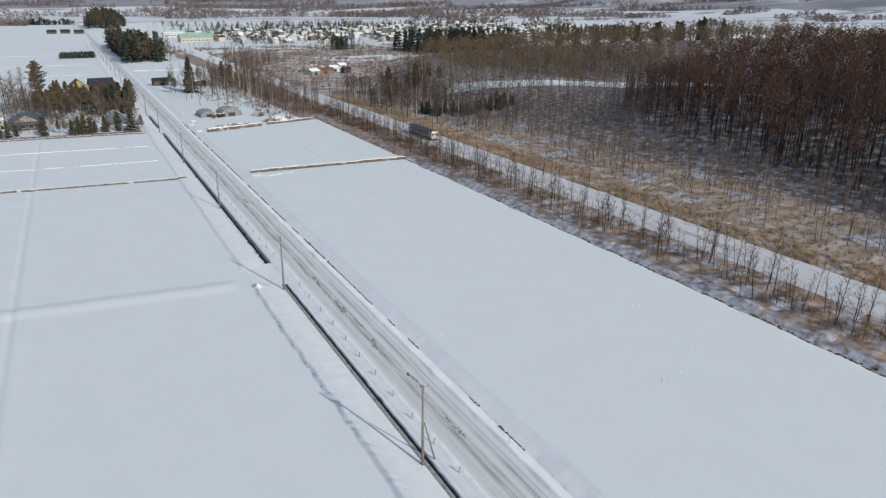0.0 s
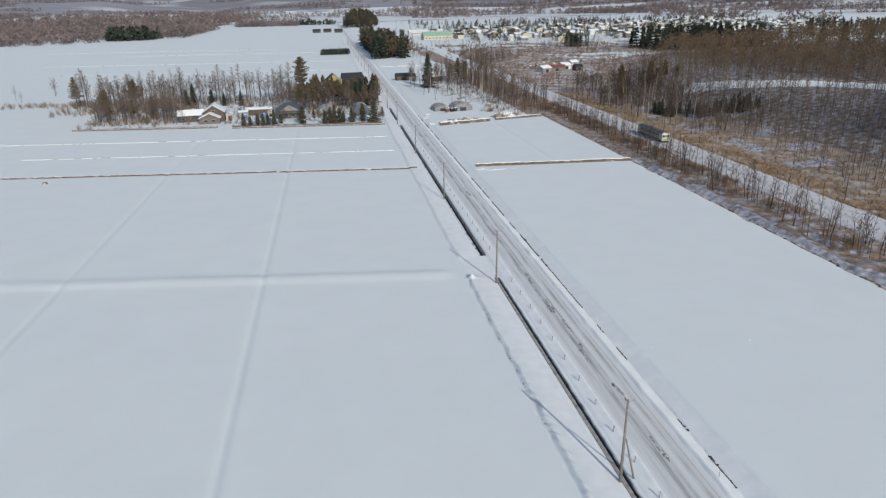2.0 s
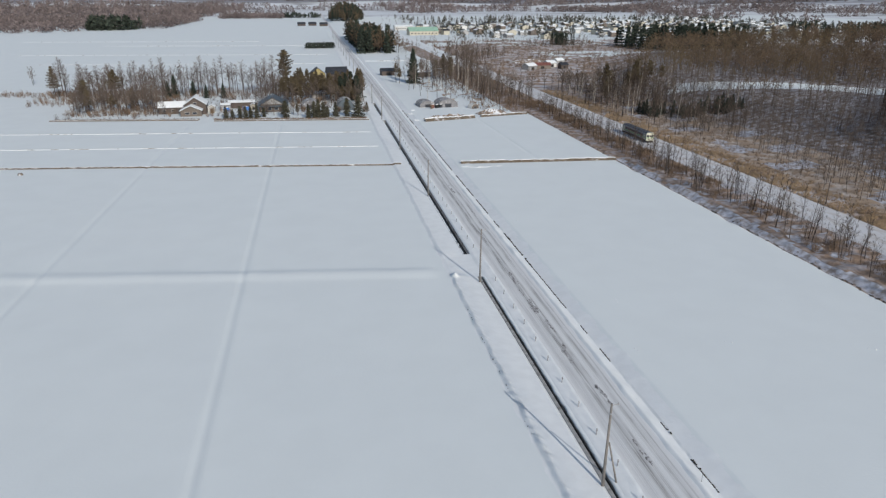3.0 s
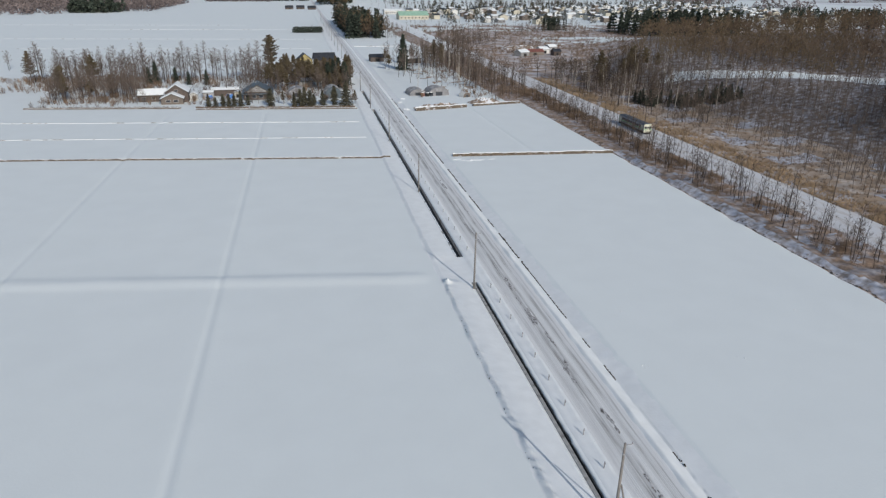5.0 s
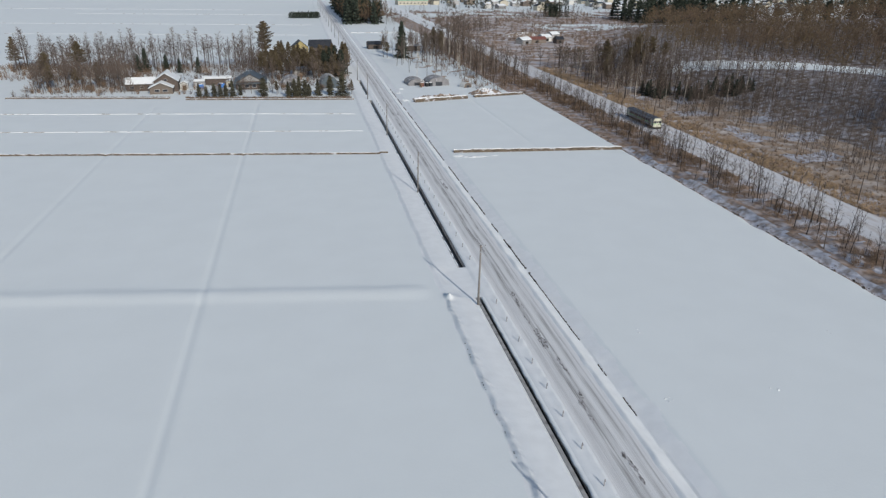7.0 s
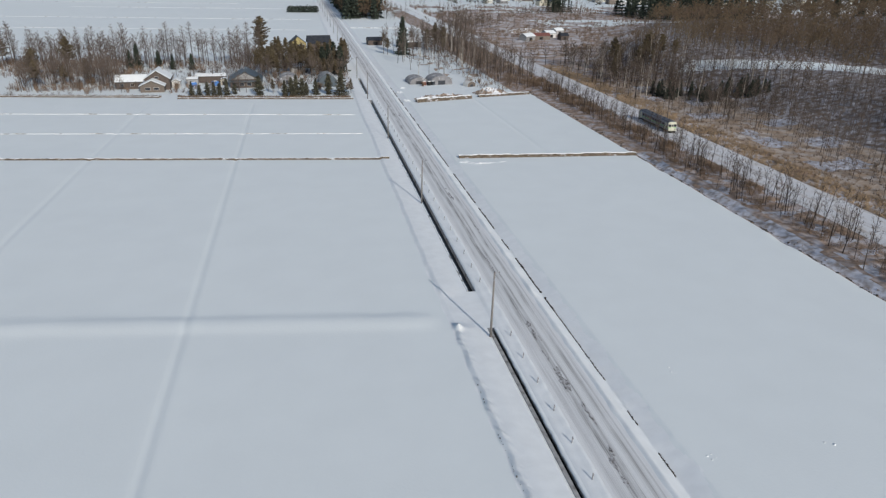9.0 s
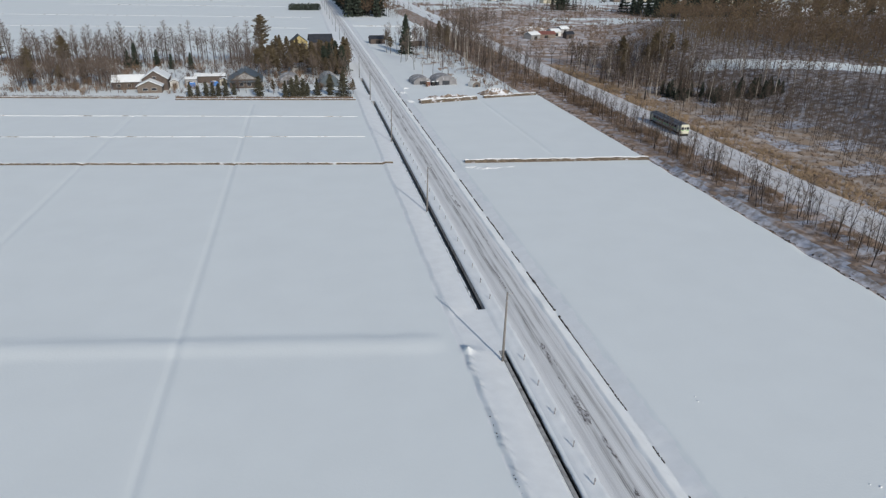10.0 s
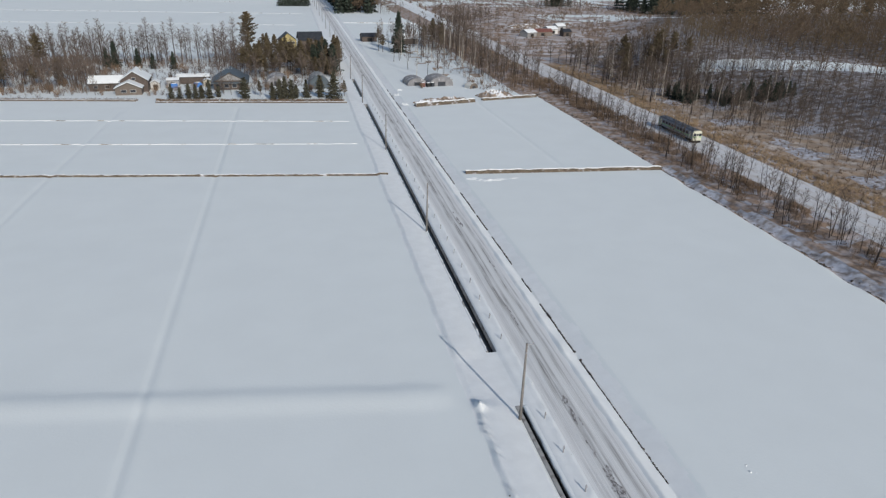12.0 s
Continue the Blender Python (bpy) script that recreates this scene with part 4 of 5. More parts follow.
def shed(x, y, turn, w, d, eave, ridge, wall, roof, label, snow=0.2, opening=True, along="y"):
    ob = thing("shed", x, y, float(land(x, y)), turn, label, "shed")
    gable_block(ob, 0, 0, w, d, eave, ridge, wall, roof, snow, along, 0.3)
    if opening:
        # Black panel stands in for the shade inside; the wall behind is closed.
        part("door", Geo().box(0, -d / 2 - 0.04, -0.1, min(w, d) * 0.4, 0.1, eave * 0.75), UNDER, ob, "black panel for the shade inside an open doorway")
    return ob


old_farmhouse()
blue_house()
shed(-46.6, 337, 0.05, 3.2, 4.2, 2.4, 3.2, WALLWHITE, ROOFDARK, "small white garden shed with snow on its roof", 0.3)
shed(-34.0, 349, 0.03, 12.5, 5.0, 2.6, 3.3, WALLBROWN, ROOFDARK, "long low brown shed with a snowy roof", 0.25, False, "x")
shed(-41.0, 343, 0.03, 4.5, 4.0, 2.3, 2.9, WALLGREY, ROOFDARK, "low grey lean-to shed", 0.15, True, "x")
shed(-28.0, 341, 0.0, 2.6, 3.0, 2.3, 2.8, WALLCREAM, ROOFBLUE, "small cream shed beside the house", 0.1)
shed(3.0, 374, 0.1, 7.0, 5.0, 2.6, 3.6, WALLGREY, ROOFBLUE, "pale grey shed with snow on its roof among pines", 0.3, False, "x")
shed(13.5, 381, 0.0, 5.0, 5.0, 3.0, 4.2, WALLWHITE, ROOFBLUE, "small pale shed standing under dark pines", 0.2, False, "x")
shed(51.5, 482, 0.1, 9, 7, 3.0, 4.6, WALLBROWN, ROOFDARK, "dark open-fronted shed in the snow", 0.0, True, "x")
shed(72.0, 470, 0.1, 14, 8, 3.0, 5.0, WALLTAN, ROOFDARK, "tan farm building with a snowy roof behind bare trees", 0.3, False, "x")
for x, y, s in ((-40.2, 338.5, 1.0), (-31.4, 338.8, 1.15)):
    ob = thing("covered_stack", x, y, float(land(x, y)), 0.2, "stack covered with a blue tarpaulin", "stack", "tarpaulin stacks")
    part("tarpaulin", Geo().box(0, 0, -0.1, 2.6 * s, 1.8, 1.7 * s, bevel=0.35), TARPBLUE, ob)
    part("snow_cap", Geo().box(0, 0, 1.55 * s, 1.5 * s, 0.9, 0.22, bevel=0.1), DRIFT, ob)
ob = thing("round_barn", 15.3, 336, float(land(15.3, 336)), 0.05, "grey round-roofed corrugated barn", "barn", "round barns")
arch_block(ob, 7.6, 10, 5.2, ROOFBLUE, ROOFBLUE)
ob = thing("round_barn", -1.0, 343, float(land(-1, 343)), 0.05, "round-roofed barn dusted with snow", "barn", "round barns")
arch_block(ob, 8.4, 10, 4.0, TARPGREY, TARPGREY)
ob = thing("farmhouse", 3.6, 429, float(land(3.6, 429)), 0.1, "two-storey yellow house with a dark roof behind pines", "house")
gable_block(ob, 0, 0, 8.6, 8, 7.4, 10.8, WALLYELLOW, ROOFDARK, 0, "y", 0.4)
for x in (-2.5, 0.2, 2.6):
    window(ob, x, -4.05, 5.4, 1.3, 1.2)
    window(ob, x, -4.05, 1.6, 1.3, 1.2)
ob = thing("barn", 15.4, 439, float(land(15.4, 439)), 0.1, "long barn with a black sheet roof", "barn")
gable_block(ob, 0, 0, 12.0, 9, 6.6, 10.0, WALLBROWN, ROOFDARK, 0, "x", 0.6)
part("door", Geo().box(0, -4.56, -0.1, 4, 0.1, 3.4), UNDER, ob, "dark sliding door")

# homestead trees
spruce = Species("spruce_tree", [conifer(60 + s, 9.0, 2.7, 19, 9, 8, 0.03, -0.32, 0.42) for s in range(4)], LARCHBARK, NEEDLE)
garden_spruce = Species("garden_conifer", [conifer(160 + s, 9.0, 3.2 - 0.3 * (s % 3), 16, 8, 8, 0.02, -0.15, 0.5, s % 2 == 0) for s in range(6)], LARCHBARK, GARDENGREEN)
pine = Species("pine_tree", [conifer(70 + s, 10.5, 2.9, 15, 7, 9, 0.26 + 0.04 * s, 0.05, 0.36, s % 2 == 0) for s in range(6)], BARK, PINE)
larch = Species("larch_tree", [larch_tree(80 + s, 16.0, 3.0, 15, 5, 11, 0.019, 5, 0.36 + 0.04 * s, 0.35) for s in range(6)], BARK, TWIG)
ash = Species("bare_tree", [bare_tree(90 + s, 10.5, 3.3, 13, 8, 6, 0.25, 1.2, 0.012, 0.05, 0.022) for s in range(6)], BARK, TWIG)
copse_tree = Species("copse_tree", [bare_tree(120 + s, 11.5, 2.6, 12, 8, 5, 0.35, 1.4, 0.0105, 0.06, 0.02) for s in range(6)], BARK, TWIG)
birch = Species("birch_tree", [bare_tree(100 + s, 12.0, 2.2, 13, 7, 5, 0.35, 1.5, 0.010, 0.04, 0.02) for s in range(5)], BIRCH, TWIG)
shrub = Species("shrub", [bush(110 + s, 2.6, 1.6, 26, 12, 0.02) for s in range(3)], SCRUB, SCRUB)
for x, y, h in ((-38.1, 317, 3.6), (-32.0, 316.5, 3.9), (-29.6, 316, 3.5), (-27.4, 316, 3.4), (-24.8, 316.4, 4.4), (-21.8, 318, 3.0), (9.9, 313.8, 4.4), (14.9, 313.6, 5.2), (19.9, 311.0, 6.4), (0.4, 309.8, 4.8), (2.2, 312, 5.2), (4.6, 311.5, 5.0), (-2.2, 311, 4.2), (6.2, 313, 3.6), (-35.2, 317, 2.8)):
    garden_spruce.plant(x, y, h / 9.0 * 1.45, "small dull green conifer in a snowy garden", "garden conifers")
for x, y, h in ((-72.2, 391, 10.5), (-62.5, 390, 9), (-55.5, 386, 7), (-46.5, 384, 7.5), (-76, 392, 8), (-20.5, 408, 3.0)):
    spruce.plant(x, y, h / 9.0, "tall dark green conical spruce behind the farm", "tall spruces")
for x, y, h in ((24.0, 315, 4.6), (-7.0, 318, 4.2)):
    pine.plant(x, y, h / 10 * 1.25, "low rounded olive-brown yew shrub in snow", "garden shrubs")
ob = spruce.plant(62.5, 432, 1.85, "tall dark green spruce standing alone in the snow", "tall spruces")
ob.scale = (2.0, 2.0, 2.25)
garden_spruce.plant(-12.2, 314.2, 0.85, "broad dark rounded yew in a snowy garden", "garden conifers", pick=0)
r = random.Random(21)
for i in range(56):
    pine.plant(r.uniform(-16, 27), r.uniform(360, 402), r.uniform(0.62, 1.3), "olive-brown pine in a dense farm windbreak", "windbreak pines")
for i in range(7):
    spruce.plant(r.uniform(14, 27), r.uniform(364, 385), r.uniform(1.1, 1.55), "dark green spruce in a farm windbreak", "windbreak spruces")
for i in range(44):
    larch.plant(-136 + 123 * (i + r.uniform(0.0, 1.0)) / 44, 402 + r.uniform(-5, 9), r.uniform(0.8, 1.25), "tall leafless larch in a windbreak row", "windbreak larches")
for x, y, k in ((-2.5, 410, 1.15), (0.5, 413, 1.0), (2.5, 406, 1.1), (9.5, 410, 0.85), (-6.0, 408, 1.2)):
    pine.plant(x, y, k, "olive-brown pine in a dense farm windbreak", "windbreak pines")
pine.plant(-14.5, 404, 2.0, "tall dark pine with a broad ragged crown", "windbreak pines")
for i in range(40):
    ash.plant(r.uniform(-44, 25), r.uniform(346, 366), r.uniform(0.4, 0.8), "small bare garden tree in snow", "garden trees")
wild = [bare_tree(130 + s, 10.5, 3.3, 12, 7, 5, 0.25, 1.2, 0.012, 0.05, 0.026) for s in range(6)]
scatter("windbreak_trees", wild, spots(16, -232, -165, 418, 470, 0.6, 1.1, 71) + spots(120, -30, 26, 350, 402, 0.6, 1.1, 72) + spots(105, -134, -16, 382, 424, 0.7, 1.5, 73) + spots(14, -24, 8, 318, 330, 0.35, 0.6, 76), [BARK, TWIG], "leafless trees filling the farm windbreak", "trees")
for i in range(85):
    x = r.uniform(-110, -68)
    ash.plant(x, r.uniform(330, 378) - 0.12 * (x + 90), r.uniform(0.75, 1.3), "bare brown garden tree at the field edge", "trees at the field edge")
for x, y, s in ((-97, 372, 1.9), (-84, 350, 1.2), (-137, 408, 2.0), (-106, 352, 1.5), (-101, 340, 1.3), (-109, 364, 1.6), (-92, 346, 1.0)):
    pine.plant(x, y, s * 0.8, "ragged olive-green pine among bare trees", "pines at the field edge")
for i in range(75):
    shrub.plant(r.uniform(-108, 24), r.uniform(321, 364), r.uniform(0.6, 1.3), "bare brown garden shrub in snow", "garden shrubs", "shrub")
for x, y, s in ((-20.5, 323, 1.1), (-9.0, 322, 1.0), (-1.0, 324, 0.9), (6.5, 322, 1.0), (-27.0, 326, 0.9), (-42.3, 376, 1.8), (-40, 372, 1.3), (-2, 352, 1.5), (3, 356, 1.3), (-17.5, 322, 1.2), (-69, 328, 1.0), (-66, 326, 1.1), (-50, 360, 1.0)):
    (shrub if s > 1.2 else ash).plant(x, y, s * (1 if s > 1.2 else 0.7), "bare brown tree close to the farm buildings", "trees by the farm")
scatter("windbreak_scrub", [bush(s, 2.6, 1.6, 9, 8, 0.03) for s in range(4)], spots(240, -140, -14, 378, 412, 0.6, 1.4, 24) + spots(300, -138, -62, 366, 412, 0.5, 1.2, 28) + spots(170, -215, -134, 402, 416, 0.5, 1.1, 29) + spots(180, -112, -66, 330, 385, 0.5, 1.1, 25) + spots(60, -30, 26, 345, 372, 0.4, 1.0, 26), [SCRUB, SCRUB], "brown undergrowth below the windbreak", "scrub")
scatter("garden_thicket", [bush(120 + s, 2.0, 1.3, 12, 9, 0.016) for s in range(5)], spots(400, -112, 24, 320, 376, 0.4, 1.2, 82, lambda x, y: 0 if -64 < x < -44 and y < 345 or -27 < x < -10 and y < 348 else 1), [SCRUB, TWIG], "low bare thickets in the snowy farm gardens", "shrubs")
scatter("lot_edge_grass", reed, [(x, 311.5 - 0.125 * x * (1 if x < 0 else 0.6) - 3.2 + random.uniform(-0.8, 0.8), 0.05, random.uniform(0.4, 0.8)) for x in [random.uniform(-110, 23) for k in range(1200)] if x < -49 or -43 < x] , [REED, SCRUB], "dry grass along the edge of the farm plot", "grass")

# ---- plot across the road ----
def heap(x, y, w, d, h, turn, seed, mat, label, category="heap"):
    n, m = 28, 14
    rough = 0.0 if mat == DRIFT else 0.05
    g, rr = Geo(), np.random.RandomState(seed)
    vs = []
    for j in range(m):
        for i in range(n):
            u, v = i / (n - 1) * 2 - 1, j / (m - 1) * 2 - 1
            k = max(0.0, 1 - abs(u) ** 4) * max(0.0, 1 - abs(v) ** 3) if rough else max(0.0, 1 - u * u - v * v) ** 0.8
            z = h * k * (0.75 + 0.3 * float(waves(u * w, v * d, 3.5, seed))) + (rr.uniform(-rough, rough) * h * (k > 0.05)) - 0.15
            vs.append((u * w / 2, v * d / 2, z))
    g.add(vs, [(j * n + i, j * n + i + 1, j * n + n + i + 1, j * n + n + i) for j in range(m - 1) for i in range(n - 1)])
    name = "snow_mound" if mat == DRIFT else "rubble_mound"
    ob = new(name, g.mesh(name, mat, mat == DRIFT))
    ob.matrix_basis = pose(x, y, float(land(x, y)), 0, 0, turn)
    return tagged(ob, label, category)


heap(58.8, 301.5, 23, 6, 1.7, 14, 1, RUBBLE, "long heap of dark rubble dusted with snow")
heap(81.5, 310.0, 15, 7, 2.0, 14, 2, RUBBLE, "rubble heap half covered with snow")
heap(82.0, 316.5, 9, 4, 1.6, 20, 3, DRIFT, "heap of ploughed snow")
for x, y, w, h, lab in ((64.6, 336, 10.0, 3.8, "grey tarpaulin tunnel shed with a rounded roof"), (54.8, 338, 8.0, 3.0, "grey tunnel shed dusted with snow")):
    ob = thing("tunnel_shed", x, y, float(land(x, y)), 0.1, lab, "shed", "tunnel sheds")
    arch_block(ob, w, 9, h, TARPGREY, TARPGREY)
for i, (x, y) in enumerate(((57.2, 331), (59.2, 330.5), (61.0, 331.2))):
    ob = thing("scrap_box", x, y, float(land(x, y)), 0.3 * i, "rusty dark scrap container with snow on top", "container", "scrap containers")
    part("body", Geo().box(0, 0, -0.1, 1.5, 1.4, 1.7, bevel=0.08), (ROOFRED, UNDER, ROOFDARK)[i], ob)
    part("snow_cap", Geo().box(0, 0, 1.6, 1.2, 1.1, 0.2, bevel=0.08), DRIFT, ob)
ob = thing("small_tent", 76.5, 327, float(land(76.5, 327)), 0.4, "small pale tent-like cover with an arched front", "tent")
arch_block(ob, 4.2, 3.6, 2.2, WALLWHITE, WALLTAN, False)
for i in range(10):
    shrub.plant(r.uniform(48, 84), r.uniform(322, 345), r.uniform(0.5, 1.0), "bare brown shrub beside snowy sheds", "shed shrubs", "shrub")
for i in range(175):
    x, y = r.uniform(50, 113), r.uniform(343, 490)
    if x < 62 and r.random() < 0.5:
        continue
    (copse_tree if r.random() < 0.85 else birch).plant(x, y, r.uniform(0.75, 1.3), "slender bare tree in a snowy copse", "copse trees")
for x, y, s in ((88, 440, 1.3), (84, 446, 1.5), (80, 452, 1.1), (56, 470, 0.8), (54, 434, 0.9)):
    pine.plant(x, y, s, "dark pine in a snowy copse", "copse pines")
for x, y in ((88, 432), (92, 436)):
    birch.plant(x, y, 1.7, "tall pale many-stemmed birch in a copse", "tall birches")
for x, y, k in ((94, 440, 2.5), (99, 446, 2.2), (90, 452, 2.3), (104, 456, 2.1), (97, 463, 2.4), (86, 446, 1.9)):
    ash.plant(x, y, k, "very tall bare grey-brown tree above a copse", "tall copse trees")
for i in range(16):
    ash.plant(r.uniform(82, 113), r.uniform(415, 475), r.uniform(1.3, 1.9), "tall bare brown tree in a copse", "tall copse trees")
for i in range(80):
    alder.plant(r.uniform(88, 114), r.uniform(314, 490), r.uniform(0.9, 1.5), "leafless grey-brown alder in dense scrub", "alders in the scrub")
scatter("copse_undergrowth_trees", wild, spots(35, 64, 114, 345, 500, 0.6, 1.2, 27, lambda x, y: float(S(60, 95, x))), [LARCHBARK, DARKTWIG], "dark leafless trees crowding the copse", "trees")
scatter("copse_scrub", [bush(s, 1.6, 0.9, 9, 8, 0.02) for s in range(4)], spots(900, 66, 115, 316, 500, 0.6, 1.5, 23, lambda x, y: float(S(70, 100, x))), [SCRUB, SCRUB], "dense brown scrub between copse and railway", "scrub")

# ---- wood edge beyond the railway ----
for i in range(70):
    birch.plant(r.uniform(138, 190), r.uniform(268, 395), r.uniform(0.75, 1.25), "pale birch at the foot of the wooded hill", "birches at the hill foot")
for i in range(46):
    gx = r.uniform(150, 190)
    spruce.plant(gx, 294 - 0.55 * (gx - 150) + r.uniform(-6, 8), r.uniform(0.3, 0.8), "young dark spruce in a marsh grove", "grove spruces")
scatter("hill_foot_grove", wild, spots(140, 133, 178, 284, 390, 0.75, 1.25, 74) + spots(34, 136, 184, 244, 276, 0.5, 1.0, 75), [LARCHBARK, DARKTWIG], "dense bare grove at the hill foot", "trees")
for i in range(16):
    ash.plant(r.uniform(104, 113), 120 + 13 * i + r.uniform(-5, 5), r.uniform(0.55, 0.85), "round-crowned bare tree beside the railway", "round trees by the railway")
for x, y, s in ((158, 358, 1.5), (162, 362, 1.2), (174, 357, 1.4), (178, 361, 1.5), (170, 352, 1.0), (182, 356, 1.2), (150, 340, 0.9), (154, 346, 1.1), (166, 348, 1.2), (172, 345, 0.9), (147, 332, 0.7), (185, 348, 1.0), (345, 226, 1.7)):
    pine.plant(x, y, s, "dark green pine at the edge of bare woods", "pines at the wood edge")


# ---- the train ----
def railcar(x, y):
    ob = thing("railcar", x, y, RAIL_Z + 0.03, 0, "single cream and light green diesel railcar on the snowy track", "train")
    L, W = 20.6, 2.85
    side = ((-W / 2, 1.0), (W / 2, 1.0), (W / 2, 3.2), (W / 2 - 0.12, 3.45), (-W / 2 + 0.12, 3.45), (-W / 2, 3.2))
    part("body", Geo().prism(side, -L / 2 + 0.5, L / 2 - 0.5), CARSHADE, ob, "cream body with its shade painted in as grey")
    roof = ((-W / 2 + 0.1, 3.44), (W / 2 - 0.1, 3.44), (W / 2 - 0.45, 3.72), (0, 3.82), (-W / 2 + 0.45, 3.72))
    part("roof", Geo().prism(roof, -L / 2 + 0.4, L / 2 - 0.4), CARROOF, ob, "dark grey ribbed roof")
    for i in range(7):
        yy = -8 + i * 2.7
        part("roof_vent", Geo().box(0, yy, 3.76, 0.7, 1.1, 0.26, bevel=0.06), CARROOF, ob)
    for s in (-1, 1):
        yy = s * (L / 2 - 0.3)
        end = part("cab_front", Geo().prism(((-W / 2, 0.75), (W / 2, 0.75), (W / 2, 3.15), (W / 2 - 0.3, 3.62), (-W / 2 + 0.3, 3.62), (-W / 2, 3.15)), yy - 0.28, yy + 0.28), CARCREAM, ob, "cream cab front")
        f = yy + s * 0.29
        for dx in (-0.88, 0.88):
            part("windscreen", Geo().box(dx, f, 2.05, 0.85, 0.06, 0.8), GLASS, end)
            part("headlight", Geo().tube((dx, f - 0.02, 1.55), (dx, f + s * 0.08, 1.55), 0.14, 0.12, 10), LAMPGLASS, end)
        part("gangway_door", Geo().box(0, f, 0.95, 0.72, 0.07, 2.05), CARCREAM, end)
        part("door_window", Geo().box(0, f + s * 0.04, 2.1, 0.5, 0.04, 0.7), GLASS, end)
        part("stripe", Geo().box(0, f + s * 0.005, 1.72, W - 0.1, 0.05, 0.2), CARGREEN, end, "light green stripe")
        part("snow_plough", Geo().prism(((-1.2, 0.15), (1.2, 0.15), (1.3, 0.75), (-1.3, 0.75)), f - 0.1, f + 0.1), UNDER, end)
    for s in (-1, 1):
        part("stripe", Geo().box(s * (W / 2 + 0.005), 0, 1.7, 0.03, L - 1.2, 0.24), CARGREEN, ob, "light green stripe")
        for i in range(9):
            yy = -6.8 + i * 1.7
            part("window", Geo().box(s * (W / 2 + 0.01), yy, 2.1, 0.04, 1.1, 0.75), GLASS, ob)
        for yy in (-8.6, 8.6):
            part("door", Geo().box(s * (W / 2 + 0.01), yy, 1.05, 0.05, 0.95, 2.1), CARCREAM, ob)
    part("underframe", Geo().box(0, 0, 0.45, 2.2, 10.5, 0.6), UNDER, ob)
    for yy in (-7, 7):
        bogie = part("bogie", Geo().box(0, yy, 0.3, 2.1, 3.0, 0.5), UNDER, ob)
        for dy in (-1.05, 1.05):
            for s in (-1, 1):
                part("wheel", Geo().tube((s * 0.48, yy + dy, 0.43), (s * 0.6, yy + dy, 0.43), 0.43, 0.43, 12), RAIL, bogie)
    return ob


railcar(RAIL_X - 0.4, 241.0)
for x, y, h in ((130.6, 252, 8.0), (131.0, 152, 7.5), (131.0, 352, 8.0)):
    ob = thing("track_pole", x, y, float(land(x, y)), 0, "thin wooden line pole with a crossarm beside the railway", "pole", "poles by the railway")
    part("pole", Geo().tube((0, 0, -0.3), (0, 0, h), 0.14, 0.09, 8), BARK, ob)
    part("crossarm", Geo().box(0, 0, h - 0.5, 1.6, 0.12, 0.12), BARK, ob)

# ---- bare patches on the road, snow lumps ----
rr = random.Random(31)
for x, y, w, l, many in ((36.2, 117.4, 0.75, 6.0, 16), (36.05, 105.0, 0.8, 6.0, 16), (35.85, 87.6, 0.6, 4.0, 11), (36.4, 90.5, 0.3, 3.0, 4), (36.9, 76.7, 0.5, 4.5, 8), (35.8, 112.0, 0.3, 4.0, 4), (36.6, 98.0, 0.3, 5.0, 5),
                         (36.9, 214, 0.6, 5, 5), (37.2, 183, 0.5, 8, 6), (38.2, 160, 0.4, 6, 4), (36.2, 143, 0.4, 8, 6), (36.5, 64, 0.5, 6, 6), (37.4, 270, 0.6, 6, 4)):
    for j in range(many):
        g, n = Geo(), 22
        u, v = rr.uniform(0.16, 0.48), l * rr.uniform(0.14, 0.42)
        ring = [(math.cos(6.283 * i / n) * u / 2 * rr.uniform(0.25, 1.4), math.sin(6.283 * i / n) * v / 2 * rr.uniform(0.75, 1.15), 0.0) for i in range(n)]
        g.add([(0, 0, 0.005)] + ring, [(0, i + 1, (i + 1) % n + 1) for i in range(n)])
        ob = new("worn_patch", g.mesh("worn_patch", ASPHALT))
        px, py = x + rr.uniform(-0.5, 0.5) * w, y + rr.uniform(-0.5, 0.5) * l
        ob.location = (px, py, float(road_surface(np.array(px), np.array(py))) + 0.016 + 0.0006 * j)
        tagged(ob, "patch of dark bare asphalt showing through packed snow", "road patch", "worn road patches", "structure")


def lump(seed):
    r = random.Random(seed)
    V = [Vector((math.cos(a) * r.uniform(0.5, 1), math.sin(a) * r.uniform(0.5, 1), -0.3)) for a in np.linspace(0, 5.5, 8)]
    V += [v * 0.6 + Vector((0, 0, r.uniform(0.35, 0.6))) for v in V] + [Vector((0, 0, 0.35))]
    F = [(i, (i + 1) % 8, 8 + (i + 1) % 8, 8 + i) for i in range(8)] + [(8 + i, 8 + (i + 1) % 8, 16) for i in range(8)]
    return ([], []), (V, F)


marks = [(80.7, 99.4), (62.6, 87.4), (47.7, 88.0), (51.6, 105.0), (46.9, 152.9), (50.0, 139.1), (62.7, 158.8), (63.8, 151.4), (72.9, 61.4), (68.9, 60.5), (79.6, 70.1), (80.2, 67.1), (82.8, 82.0)]
place = []
for x, y in marks:
    for k in range(rr.randint(2, 4)):
        a, b = x + rr.uniform(-0.8, 0.8), y + rr.uniform(-0.8, 0.8)
        place.append((a, b, float(land(a, b)), rr.uniform(0.12, 0.3)))
for k in range(150):
    a, b = rr.choice((rr.uniform(40.0, 41.6), rr.uniform(32.9, 33.5))), rr.uniform(45, 320)
    place.append((a, b, float(land(a, b)), rr.uniform(0.05, 0.14)))
